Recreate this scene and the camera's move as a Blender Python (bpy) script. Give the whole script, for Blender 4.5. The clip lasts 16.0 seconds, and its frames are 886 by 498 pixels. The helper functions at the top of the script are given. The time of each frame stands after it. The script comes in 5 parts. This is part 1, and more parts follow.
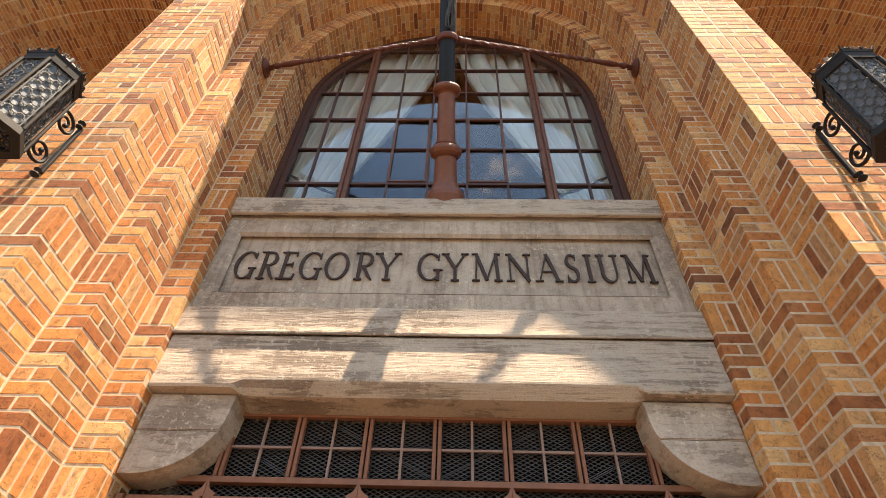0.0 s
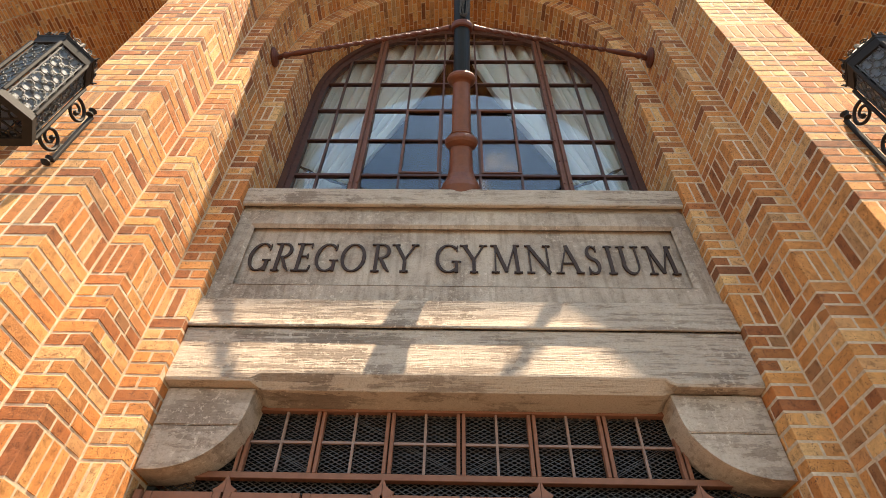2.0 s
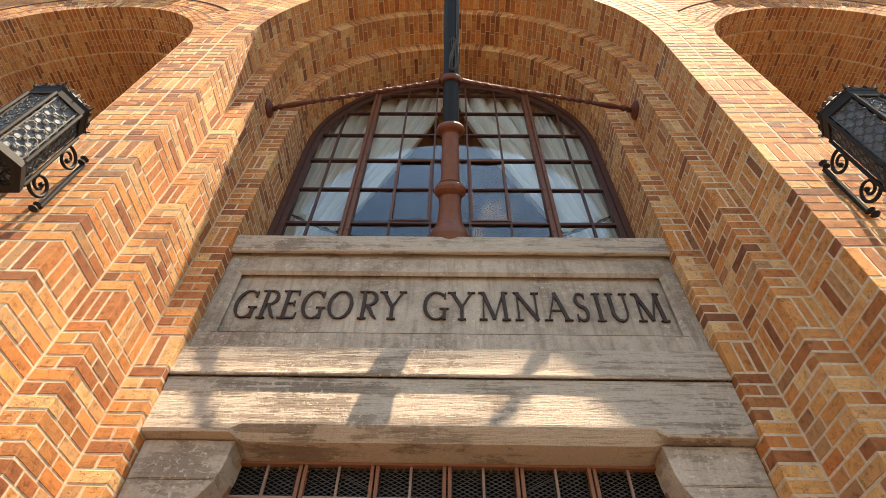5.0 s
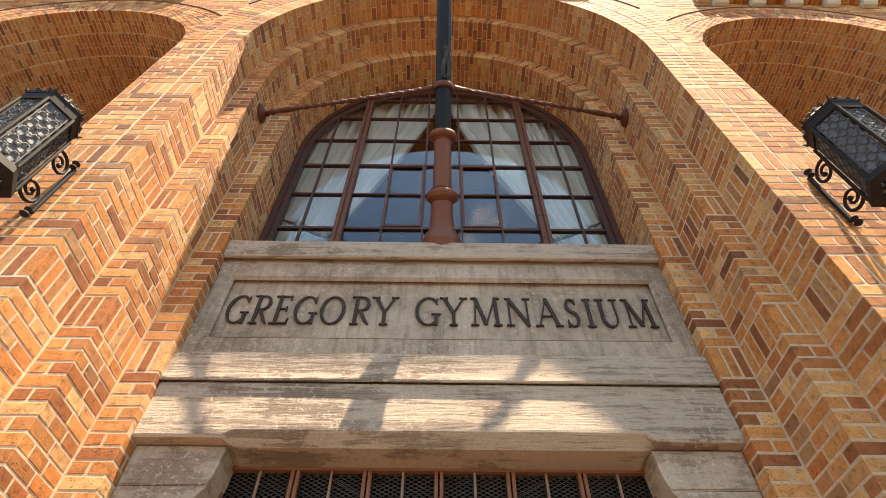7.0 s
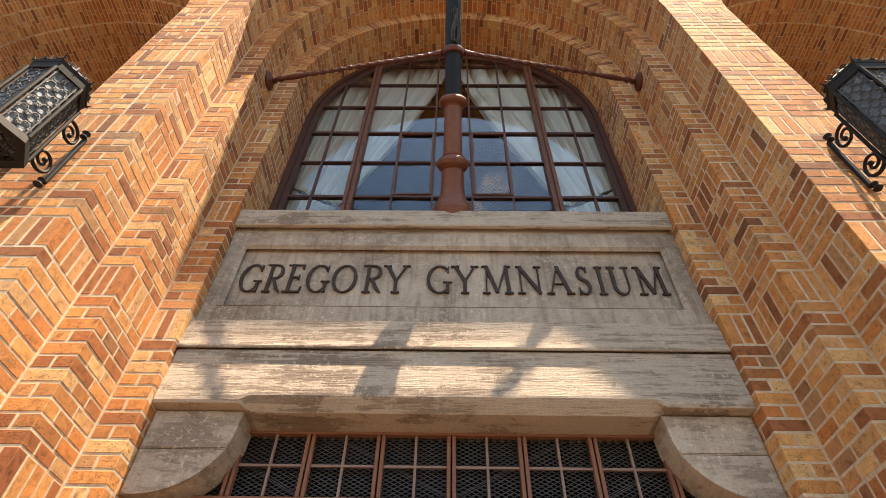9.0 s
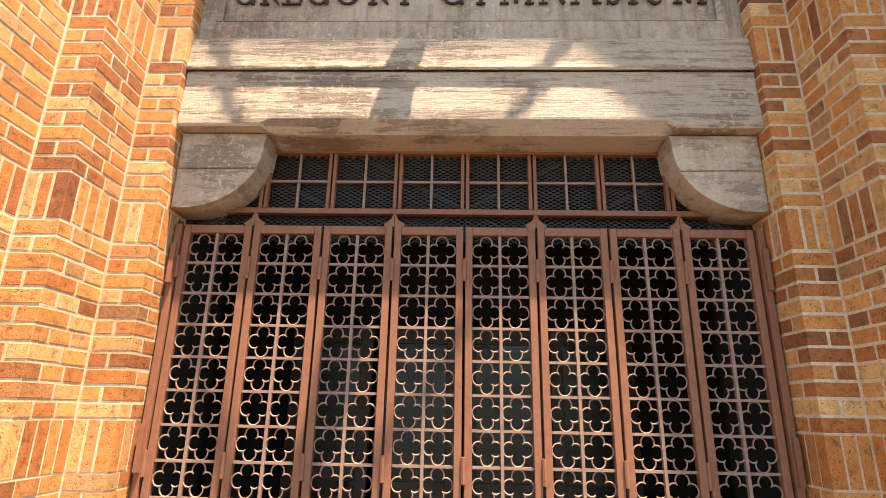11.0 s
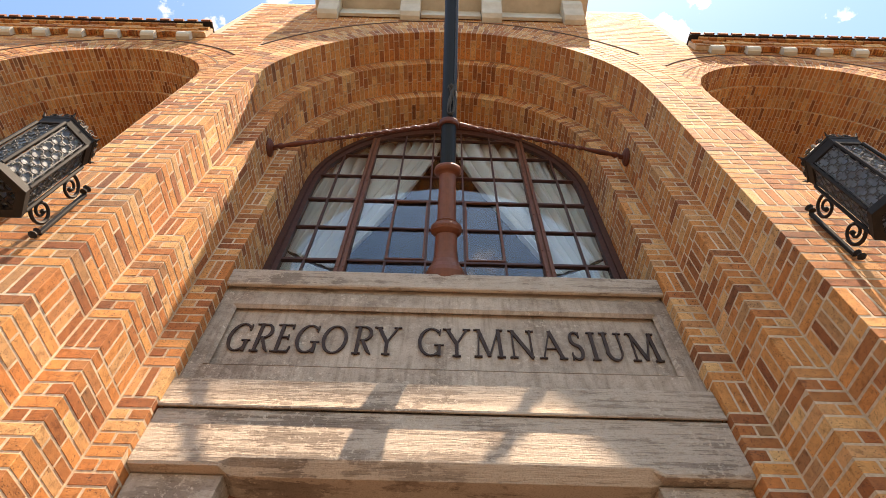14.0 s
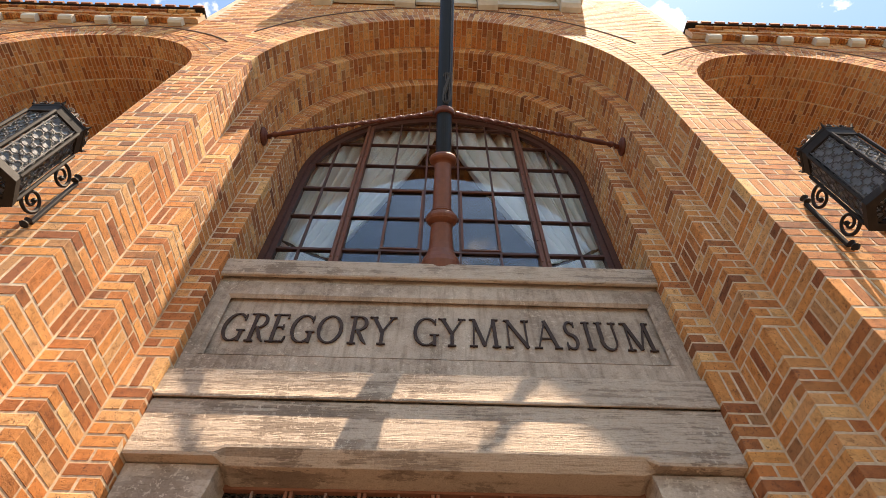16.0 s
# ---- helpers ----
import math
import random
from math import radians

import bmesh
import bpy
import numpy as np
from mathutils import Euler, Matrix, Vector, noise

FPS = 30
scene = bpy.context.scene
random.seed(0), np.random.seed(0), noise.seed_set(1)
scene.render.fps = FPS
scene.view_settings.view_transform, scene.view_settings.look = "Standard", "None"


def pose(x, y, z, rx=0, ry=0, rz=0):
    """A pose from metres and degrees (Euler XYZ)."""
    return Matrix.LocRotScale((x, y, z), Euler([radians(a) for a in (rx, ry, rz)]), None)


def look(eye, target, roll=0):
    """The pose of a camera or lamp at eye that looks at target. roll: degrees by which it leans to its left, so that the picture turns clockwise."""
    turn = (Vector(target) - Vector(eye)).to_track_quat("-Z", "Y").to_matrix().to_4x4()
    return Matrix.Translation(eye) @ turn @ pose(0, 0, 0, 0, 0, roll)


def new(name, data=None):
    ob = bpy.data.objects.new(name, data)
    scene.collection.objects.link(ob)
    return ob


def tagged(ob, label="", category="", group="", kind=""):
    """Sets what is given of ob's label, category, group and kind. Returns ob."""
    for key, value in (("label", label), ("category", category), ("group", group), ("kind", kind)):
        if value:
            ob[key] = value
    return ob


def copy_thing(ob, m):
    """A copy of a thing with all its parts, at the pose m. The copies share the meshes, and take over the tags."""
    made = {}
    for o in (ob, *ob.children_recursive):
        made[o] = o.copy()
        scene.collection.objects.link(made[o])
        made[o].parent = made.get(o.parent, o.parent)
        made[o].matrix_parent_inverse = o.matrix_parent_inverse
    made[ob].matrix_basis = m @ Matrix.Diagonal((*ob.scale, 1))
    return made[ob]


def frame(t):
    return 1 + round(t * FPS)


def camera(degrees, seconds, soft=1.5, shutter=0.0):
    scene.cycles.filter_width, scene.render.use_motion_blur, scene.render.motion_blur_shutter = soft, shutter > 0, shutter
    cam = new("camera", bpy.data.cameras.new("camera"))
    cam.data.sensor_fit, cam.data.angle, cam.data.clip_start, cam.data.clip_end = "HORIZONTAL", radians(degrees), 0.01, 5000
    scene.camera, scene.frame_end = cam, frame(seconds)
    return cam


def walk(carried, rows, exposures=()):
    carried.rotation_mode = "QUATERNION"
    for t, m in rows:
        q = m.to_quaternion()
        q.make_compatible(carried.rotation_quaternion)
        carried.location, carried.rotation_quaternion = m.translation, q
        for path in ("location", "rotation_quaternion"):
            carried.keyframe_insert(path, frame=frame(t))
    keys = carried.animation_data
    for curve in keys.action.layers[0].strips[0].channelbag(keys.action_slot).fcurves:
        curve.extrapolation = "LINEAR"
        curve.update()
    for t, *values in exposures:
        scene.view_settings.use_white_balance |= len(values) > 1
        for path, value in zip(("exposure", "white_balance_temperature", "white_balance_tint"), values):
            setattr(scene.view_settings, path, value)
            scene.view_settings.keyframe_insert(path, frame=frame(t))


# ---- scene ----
# Units are metres; x runs along the facade, y into it (pier fronts at y = 0), z up from the paving.
EXPOSURE = 2.24
cam = camera(78.5, 16.0, 0.5)
PATH = [
    (0.0, 0.0985, -1.6591, 1.4451, 45.897, -2.197, 2.346),
    (0.5, 0.0964, -1.6414, 1.453, 45.401, -2.112, 2.478),
    (1.0, 0.0961, -1.5756, 1.4595, 45.319, -1.798, 2.234),
    (1.5, 0.0251, -1.5695, 1.4739, 45.2, -1.564, 1.674),
    (2.0, -0.0395, -1.5972, 1.4694, 45.451, -1.768, 1.759),
    (2.5, -0.0307, -1.6001, 1.4686, 46.339, -1.882, 1.954),
    (3.0, 0.0064, -1.6018, 1.4715, 47.19, -2.244, 2.479),
    (3.5, 0.017, -1.5952, 1.4683, 48.319, -2.26, 2.464),
    (4.0, 0.0216, -1.5862, 1.465, 49.48, -2.181, 2.354),
    (4.5, 0.0167, -1.5819, 1.4665, 50.332, -1.901, 1.921),
    (7.0, 0.0045, -1.6082, 1.4536, 51.085, -0.517, -0.121),
    (7.5, -0.04, -1.5964, 1.4549, 51.794, -0.556, -0.24),
    (8.0, -0.0293, -1.6007, 1.4524, 52.119, -1.026, 0.397),
    (8.5, -0.0223, -1.6067, 1.455, 50.689, -0.777, 0.318),
    (9.0, -0.0091, -1.606, 1.4581, 47.699, -1.292, 1.239),
    (9.5, -0.0294, -1.6845, 1.4966, 35.208, -0.116, 1.614),
    (9.7, -0.0332, -1.7359, 1.5507, 28.451, 0.307, 1.701),
    (10.0, -0.03, -1.74, 1.56, 20.5, 0.2, 1.75),
    (10.4, -0.03, -1.73, 1.56, 15.5, -0.3, 1.8),
    (10.9, -0.028, -1.7, 1.53, 16.0, -1.0, 1.8),
    (11.4, -0.024, -1.66, 1.48, 28.0, -1.8, 1.8),
    (11.8, -0.0199, -1.6172, 1.4328, 40.731, -2.272, 1.805),
    (12.0, -0.0223, -1.5937, 1.4191, 44.63, -2.604, 1.818),
    (12.5, -0.0149, -1.5881, 1.4129, 50.87, -3.005, 1.734),
    (13.0, -0.0147, -1.5687, 1.4081, 53.563, -2.209, 1.096),
    (13.5, -0.0129, -1.5514, 1.4022, 55.056, -1.827, 0.681),
    (14.0, -0.0171, -1.5501, 1.3989, 55.644, -1.575, 0.087),
    (14.5, -0.0148, -1.5482, 1.4024, 55.374, -1.588, -0.233),
    (15.0, -0.012, -1.5432, 1.4066, 55.038, -1.554, -0.266),
    (15.5, -0.0227, -1.5394, 1.4054, 54.793, -0.783, -0.809),
    (16.0, -0.0189, -1.5493, 1.4081, 54.504, -0.869, -0.85),
]


def rig(x, y, z, pitch, roll, yaw):
    return pose(x, y, z, 0, 0, yaw) @ pose(0, 0, 0, pitch) @ pose(0, 0, 0, 0, roll) @ pose(0, 0, 0, 90)


# the camera's own exposure and tint drift a little on the way
LEVELS = ((0.0, 0.19, 18.5), (2.5, 0.23, 16), (4.5, 0.12, 16), (7.5, 0.08, 17), (9.0, 0.0, 18), (9.5, 0.06, 18.5), (10.6, 0.25, 18.5), (12.0, 0.42, 18.5), (13.0, 0.13, 19), (14.0, 0.02, 21), (16.0, -0.08, 21.5))
walk(cam, [(t, rig(*r)) for t, *r in PATH], [(t, EXPOSURE + e, 8500, tint) for t, e, tint in LEVELS])

# ---- world and sun ----
SUN_TO = Vector((1.056, -1.0, 6.275)).normalized()
sun_data = bpy.data.lights.new("sun", "SUN")
sun_data.energy, sun_data.angle, sun_data.color = 3.95, radians(0.55), (1.0, 0.975, 0.87)
sun = new("sun", sun_data)
sun.matrix_world = look(SUN_TO * 60, (0, 0, 0))

world = bpy.data.worlds.new("sky")
scene.world = world
world.use_nodes = True
wt = world.node_tree
wt.nodes.clear()
w_out = wt.nodes.new("ShaderNodeOutputWorld")
w_bg = wt.nodes.new("ShaderNodeBackground")
w_sky = wt.nodes.new("ShaderNodeTexSky")
w_sky.sky_type = "NISHITA"
w_sky.sun_disc = False
w_sky.sun_elevation = math.asin(SUN_TO.z)
w_sky.sun_rotation = math.atan2(SUN_TO.x, SUN_TO.y)
w_sky.dust_density = 0.6
w_co = wt.nodes.new("ShaderNodeTexCoord")
w_n = wt.nodes.new("ShaderNodeTexNoise")
w_n.inputs["Scale"].default_value = 6.4
w_n.inputs["Detail"].default_value = 9
w_n.inputs["Roughness"].default_value = 0.58
w_r = wt.nodes.new("ShaderNodeValToRGB")
w_r.color_ramp.elements[0].position = 0.59
w_r.color_ramp.elements[1].position = 0.70
w_mix = wt.nodes.new("ShaderNodeMix")
w_mix.data_type = "RGBA"
w_mix.inputs[7].default_value = (9.5, 9.4, 9.2, 1)
wt.links.new(w_co.outputs["Generated"], w_n.inputs["Vector"])
wt.links.new(w_n.outputs["Fac"], w_r.inputs["Fac"])
wt.links.new(w_r.outputs["Color"], w_mix.inputs[0])
w_tint = wt.nodes.new("ShaderNodeMix")
w_tint.data_type, w_tint.blend_type = "RGBA", "MULTIPLY"
w_tint.inputs[0].default_value = 1.0
w_tint.inputs[7].default_value = (0.63, 0.89, 1.0, 1)
wt.links.new(w_sky.outputs["Color"], w_tint.inputs[6])
wt.links.new(w_tint.outputs[2], w_mix.inputs[6])
wt.links.new(w_mix.outputs[2], w_bg.inputs["Color"])
w_bg.inputs["Strength"].default_value = 0.080
wt.links.new(w_bg.outputs["Background"], w_out.inputs["Surface"])

# ---- materials ----


def material(name):
    m = bpy.data.materials.new(name)
    m.use_nodes = True
    nt = m.node_tree
    return m, nt, nt.nodes["Principled BSDF"]


def node(nt, kind, **values):
    n = nt.nodes.new(kind)
    for key, v in values.items():
        n.inputs[key.replace("_", " ")].default_value = v
    return n


def ramp(nt, fac, stops, mode="LINEAR"):
    r = nt.nodes.new("ShaderNodeValToRGB")
    cr = r.color_ramp
    cr.interpolation = mode
    while len(cr.elements) < len(stops):
        cr.elements.new(0.5)
    for e, (pos, col) in zip(cr.elements, stops):
        e.position, e.color = pos, (*col, 1)
    nt.links.new(fac, r.inputs["Fac"])
    return r.outputs["Color"]


def mix(nt, a, b, fac, blend="MIX"):
    m = nt.nodes.new("ShaderNodeMix")
    m.data_type, m.blend_type = "RGBA", blend
    for socket, v in ((m.inputs[0], fac), (m.inputs[6], a), (m.inputs[7], b)):
        if isinstance(v, (int, float)):
            socket.default_value = v
        elif isinstance(v, tuple):
            socket.default_value = (*v, 1)
        else:
            nt.links.new(v, socket)
    return m.outputs[2]


def math_node(nt, op, a, b=0.0):
    m = nt.nodes.new("ShaderNodeMath")
    m.operation = op
    for socket, v in ((m.inputs[0], a), (m.inputs[1], b)):
        if isinstance(v, (int, float)):
            socket.default_value = v
        else:
            nt.links.new(v, socket)
    return m.outputs[0]


def place(nt, scale=(1, 1, 1)):
    """World-scale coordinates."""
    g = nt.nodes.new("ShaderNodeNewGeometry")
    mp = nt.nodes.new("ShaderNodeMapping")
    mp.inputs["Scale"].default_value = scale
    nt.links.new(g.outputs["Position"], mp.inputs["Vector"])
    return mp.outputs["Vector"], g


def noise_fac(nt, vec, scale, detail=4, rough=0.55):
    n = node(nt, "ShaderNodeTexNoise", Scale=scale, Detail=detail, Roughness=rough)
    nt.links.new(vec, n.inputs["Vector"])
    return n.outputs["Fac"]


def bump(nt, bsdf, height, strength, distance):
    b = node(nt, "ShaderNodeBump", Strength=strength, Distance=distance)
    nt.links.new(height, b.inputs["Height"])
    nt.links.new(b.outputs["Normal"], bsdf.inputs["Normal"])


def brick_material():
    m, nt, bs = material("brick")
    vec, g = place(nt)
    info = nt.nodes.new("ShaderNodeObjectInfo")
    rnd = math_node(nt, "FRACT", math_node(nt, "ADD", g.outputs["Random Per Island"], info.outputs["Random"]))
    col = ramp(nt, rnd, [(0.0, (0.560, 0.215, 0.066)), (0.10, (0.650, 0.312, 0.110)), (0.20, (0.385, 0.124, 0.042)), (0.30, (0.710, 0.418, 0.182)), (0.40, (0.600, 0.240, 0.072)),
                         (0.50, (0.285, 0.092, 0.036)), (0.60, (0.625, 0.272, 0.086)), (0.70, (0.490, 0.163, 0.048)), (0.78, (0.670, 0.378, 0.170)), (0.86, (0.225, 0.080, 0.034)), (0.93, (0.450, 0.154, 0.048)), (1.0, (0.560, 0.215, 0.066))])
    cloud = noise_fac(nt, vec, 26, 5, 0.65)
    col = mix(nt, col, ramp(nt, cloud, [(0.26, (0.42, 0.36, 0.31)), (0.46, (1, 1, 1)), (0.75, (1.28, 1.27, 1.22))]), 0.9, "MULTIPLY")
    spots = node(nt, "ShaderNodeTexVoronoi", Scale=105, Randomness=1)
    jitter = node(nt, "ShaderNodeTexNoise", Scale=120, Detail=2)
    nt.links.new(vec, jitter.inputs["Vector"])
    shift = nt.nodes.new("ShaderNodeVectorMath")
    shift.operation = "MULTIPLY_ADD"
    nt.links.new(jitter.outputs["Color"], shift.inputs[0])
    shift.inputs[1].default_value = (0.011, 0.011, 0.011)
    nt.links.new(vec, shift.inputs[2])
    nt.links.new(shift.outputs["Vector"], spots.inputs["Vector"])
    few = noise_fac(nt, vec, 30, 2)
    sp = math_node(nt, "MULTIPLY", math_node(nt, "LESS_THAN", spots.outputs["Distance"], 0.27), math_node(nt, "GREATER_THAN", few, 0.5))
    col = mix(nt, col, (0.055, 0.03, 0.02), math_node(nt, "MULTIPLY", sp, 0.85))
    stain = noise_fac(nt, vec, 1.3, 4, 0.6)
    col = mix(nt, col, ramp(nt, stain, [(0.3, (0.8, 0.74, 0.68)), (0.62, (1, 1, 1))]), 0.55, "MULTIPLY")
    bs.inputs["Roughness"].default_value = 0.82
    bs.inputs["Specular IOR Level"].default_value = 0.3
    grit = noise_fac(nt, vec, 190, 4, 0.7)
    col_in = ramp(nt, grit, [(0.34, (0.70, 0.64, 0.58)), (0.55, (1.04, 1.04, 1.04))])
    nt.links.new(mix(nt, col, col_in, 0.75, "MULTIPLY"), bs.inputs["Base Color"])
    fine = noise_fac(nt, vec, 150, 3, 0.6)
    h = math_node(nt, "SUBTRACT", math_node(nt, "ADD", fine, math_node(nt, "MULTIPLY", cloud, 1.8)), math_node(nt, "MULTIPLY", sp, 0.9))
    bump(nt, bs, h, 0.42, 0.005)
    return m


def mortar_material():
    m, nt, bs = material("mortar")
    vec, g = place(nt)
    n = noise_fac(nt, vec, 60, 4, 0.6)
    col = ramp(nt, n, [(0.25, (0.46, 0.325, 0.215)), (0.6, (0.68, 0.515, 0.355)), (0.85, (0.77, 0.62, 0.455))])
    big = noise_fac(nt, vec, 2.2, 3)
    col = mix(nt, col, ramp(nt, big, [(0.35, (0.72, 0.66, 0.6)), (0.6, (1, 1, 1))]), 0.8, "MULTIPLY")
    nt.links.new(col, bs.inputs["Base Color"])
    bs.inputs["Roughness"].default_value = 0.95
    bump(nt, bs, noise_fac(nt, vec, 240, 3), 0.5, 0.003)
    return m


def concrete_material(name, streak=1.0, tone=1.0, grain=(1.5, 5, 22), fine_grain=(3.2, 8, 75), drip=0.0):
    """Board-marked cast stone whose pale skin has flaked into ragged level streaks."""
    m, nt, bs = material(name)
    vec, g = place(nt)
    board_vec, _ = place(nt, grain)
    fine_vec, _ = place(nt, fine_grain)
    boards = noise_fac(nt, board_vec, 1.5, 8, 0.68)
    fine = noise_fac(nt, fine_vec, 1.8, 6, 0.7)
    blotch = noise_fac(nt, vec, 2.3, 6, 0.6)
    small = noise_fac(nt, vec, 17, 5, 0.65)
    base = ramp(nt, blotch, [(0.34, (0.212 * tone, 0.150 * tone, 0.108 * tone)), (0.5, (0.300 * tone, 0.220 * tone, 0.163 * tone)), (0.66, (0.400 * tone, 0.303 * tone, 0.228 * tone))])
    mask = math_node(nt, "ADD", math_node(nt, "MULTIPLY", boards, 0.75), math_node(nt, "ADD", math_node(nt, "MULTIPLY", blotch, 0.35), math_node(nt, "MULTIPLY", small, 0.22)))
    worn = ramp(nt, mask, [(0.632, (0, 0, 0)), (0.646, (1, 1, 1))])
    col = mix(nt, base, (0.465 * tone, 0.356 * tone, 0.268 * tone), mix(nt, (0, 0, 0), worn, 0.8 * streak))
    dark = ramp(nt, fine, [(0.35, (0.46, 0.41, 0.36)), (0.45, (1, 1, 1))])
    col = mix(nt, col, dark, 0.8 * streak, "MULTIPLY")
    low = ramp(nt, boards, [(0.32, (0.60, 0.54, 0.48)), (0.42, (1, 1, 1))])
    col = mix(nt, col, low, 0.8 * streak, "MULTIPLY")
    flake = noise_fac(nt, vec, 34, 6, 0.75)
    gate = ramp(nt, noise_fac(nt, vec, 3.6, 4), [(0.46, (0, 0, 0)), (0.58, (1, 1, 1))])
    spot = math_node(nt, "MULTIPLY", ramp(nt, flake, [(0.56, (0, 0, 0)), (0.60, (1, 1, 1))]), gate)
    col = mix(nt, col, (0.52 * tone, 0.405 * tone, 0.305 * tone), math_node(nt, "MULTIPLY", spot, 0.75))
    if drip:
        drip_vec, _ = place(nt, (30, 9, 2.4))
        runs = noise_fac(nt, drip_vec, 1.0, 6, 0.65)
        col = mix(nt, col, ramp(nt, runs, [(0.36, (0.62, 0.58, 0.54)), (0.50, (1, 1, 1)), (0.68, (1.12, 1.10, 1.08))]), drip, "MULTIPLY")
    speck = noise_fac(nt, vec, 110, 3, 0.6)
    col = mix(nt, col, ramp(nt, speck, [(0.3, (0.66, 0.63, 0.6)), (0.5, (1, 1, 1))]), 0.65, "MULTIPLY")
    nt.links.new(col, bs.inputs["Base Color"])
    bs.inputs["Roughness"].default_value = 0.9
    h = math_node(nt, "ADD", math_node(nt, "MULTIPLY", fine, 1.1 * streak), math_node(nt, "ADD", math_node(nt, "MULTIPLY", worn, 0.35 * streak), math_node(nt, "MULTIPLY", speck, 0.5)))
    bump(nt, bs, h, 0.7, 0.006)
    return m


def painted_metal(name, color, worn, rough=0.5, metal=0.0, amount=0.5, spec=0.4):
    m, nt, bs = material(name)
    vec, g = place(nt)
    n = noise_fac(nt, vec, 22, 6, 0.65)
    col = mix(nt, color, worn, math_node(nt, "MULTIPLY", ramp(nt, n, [(0.42, (0, 0, 0)), (0.72, (1, 1, 1))]), amount))
    nt.links.new(col, bs.inputs["Base Color"])
    r = math_node(nt, "ADD", rough - 0.12, math_node(nt, "MULTIPLY", n, 0.24))
    nt.links.new(r, bs.inputs["Roughness"])
    bs.inputs["Metallic"].default_value = metal
    bs.inputs["Specular IOR Level"].default_value = spec
    bump(nt, bs, noise_fac(nt, vec, 130, 3), 0.25, 0.002)
    return m


def glass_material(name, rough=0.0, tint=(0.93, 0.96, 0.97)):
    m, nt, bs = material(name)
    bs.inputs["Base Color"].default_value = (*tint, 1)
    bs.inputs["Roughness"].default_value = rough
    bs.inputs["Transmission Weight"].default_value = 1.0
    bs.inputs["IOR"].default_value = 1.48
    vec, g = place(nt)
    if rough < 0.05:
        bump(nt, bs, noise_fac(nt, vec, 2.6, 2), 0.08, 0.004)
    return m


def frosted_material():
    m, nt, bs = material("lantern_glass")
    vec, g = place(nt)
    n = noise_fac(nt, vec, 38, 5, 0.7)
    nt.links.new(ramp(nt, n, [(0.35, (0.20, 0.205, 0.22)), (0.65, (0.40, 0.41, 0.43))]), bs.inputs["Base Color"])
    bs.inputs["Roughness"].default_value = 0.6
    bs.inputs["Specular IOR Level"].default_value = 0.3
    bs.inputs["Transmission Weight"].default_value = 0.72
    bump(nt, bs, n, 0.6, 0.006)
    return m


def cloth_material():
    m, nt, bs = material("curtain_cloth")
    vec, g = place(nt, (1, 1, 0.2))
    n = noise_fac(nt, vec, 14, 4)
    nt.links.new(ramp(nt, n, [(0.3, (0.74, 0.72, 0.64)), (0.7, (0.86, 0.85, 0.78))]), bs.inputs["Base Color"])
    bs.inputs["Roughness"].default_value = 0.9
    bs.inputs["Sheen Weight"].default_value = 0.2
    bs.inputs["Transmission Weight"].default_value = 0.0
    return m


def plain_material(name, a, b, scale, rough=0.85):
    m, nt, bs = material(name)
    vec, g = place(nt)
    n = noise_fac(nt, vec, scale, 5, 0.6)
    nt.links.new(ramp(nt, n, [(0.3, a), (0.7, b)]), bs.inputs["Base Color"])
    bs.inputs["Roughness"].default_value = rough
    bump(nt, bs, noise_fac(nt, vec, scale * 12, 3), 0.3, 0.003)
    return m


BRICK = brick_material()
MORTAR = mortar_material()
CONCRETE = concrete_material("cast_stone", 0.95, 1.06)
PANEL_STONE = concrete_material("panel_stone", 0.35, 1.16, (9, 8, 12), (30, 16, 40), 0.6)
CORBEL_STONE = concrete_material("corbel_stone", 0.6, 1.22, (3, 4, 12), (8, 10, 34), 0.25)
LIMESTONE = plain_material("limestone", (0.46, 0.40, 0.31), (0.60, 0.54, 0.44), 6)
GATE_PAINT = painted_metal("gate_paint", (0.262, 0.105, 0.060), (0.17, 0.07, 0.042), 0.62, 0.0, 0.6, 0.25)
SCROLL_PAINT = painted_metal("ring_paint", (0.29, 0.175, 0.132), (0.19, 0.10, 0.074), 0.6, 0.0, 0.6, 0.25)
SASH_PAINT = painted_metal("sash_paint", (0.085, 0.032, 0.021), (0.05, 0.022, 0.017), 0.5, 0.0, 0.7, 0.35)
MULLION_PAINT = painted_metal("mullion_paint", (0.165, 0.058, 0.030), (0.10, 0.038, 0.022), 0.5, 0.0, 0.7, 0.3)
RUST_PAINT = painted_metal("rust_paint", (0.175, 0.053, 0.024), (0.11, 0.036, 0.019), 0.5, 0.0, 0.7, 0.4)
ROD_PAINT = painted_metal("rod_paint", (0.13, 0.040, 0.026), (0.08, 0.03, 0.02), 0.5, 0.0, 0.5, 0.25)
POLE_PAINT = painted_metal("pole_paint", (0.007, 0.007, 0.008), (0.014, 0.014, 0.015), 0.5, 0.0, 0.5, 0.2)
IRON = painted_metal("black_iron", (0.019, 0.015, 0.013), (0.04, 0.031, 0.025), 0.68, 0.0, 0.6, 0.15)
GRILLE_IRON = painted_metal("dusty_iron", (0.070, 0.066, 0.065), (0.125, 0.118, 0.113), 0.66, 0.0, 0.7, 0.2)
BRONZE = painted_metal("bronze_letter", (0.040, 0.022, 0.016), (0.08, 0.048, 0.033), 0.6, 0.0, 0.7, 0.2)
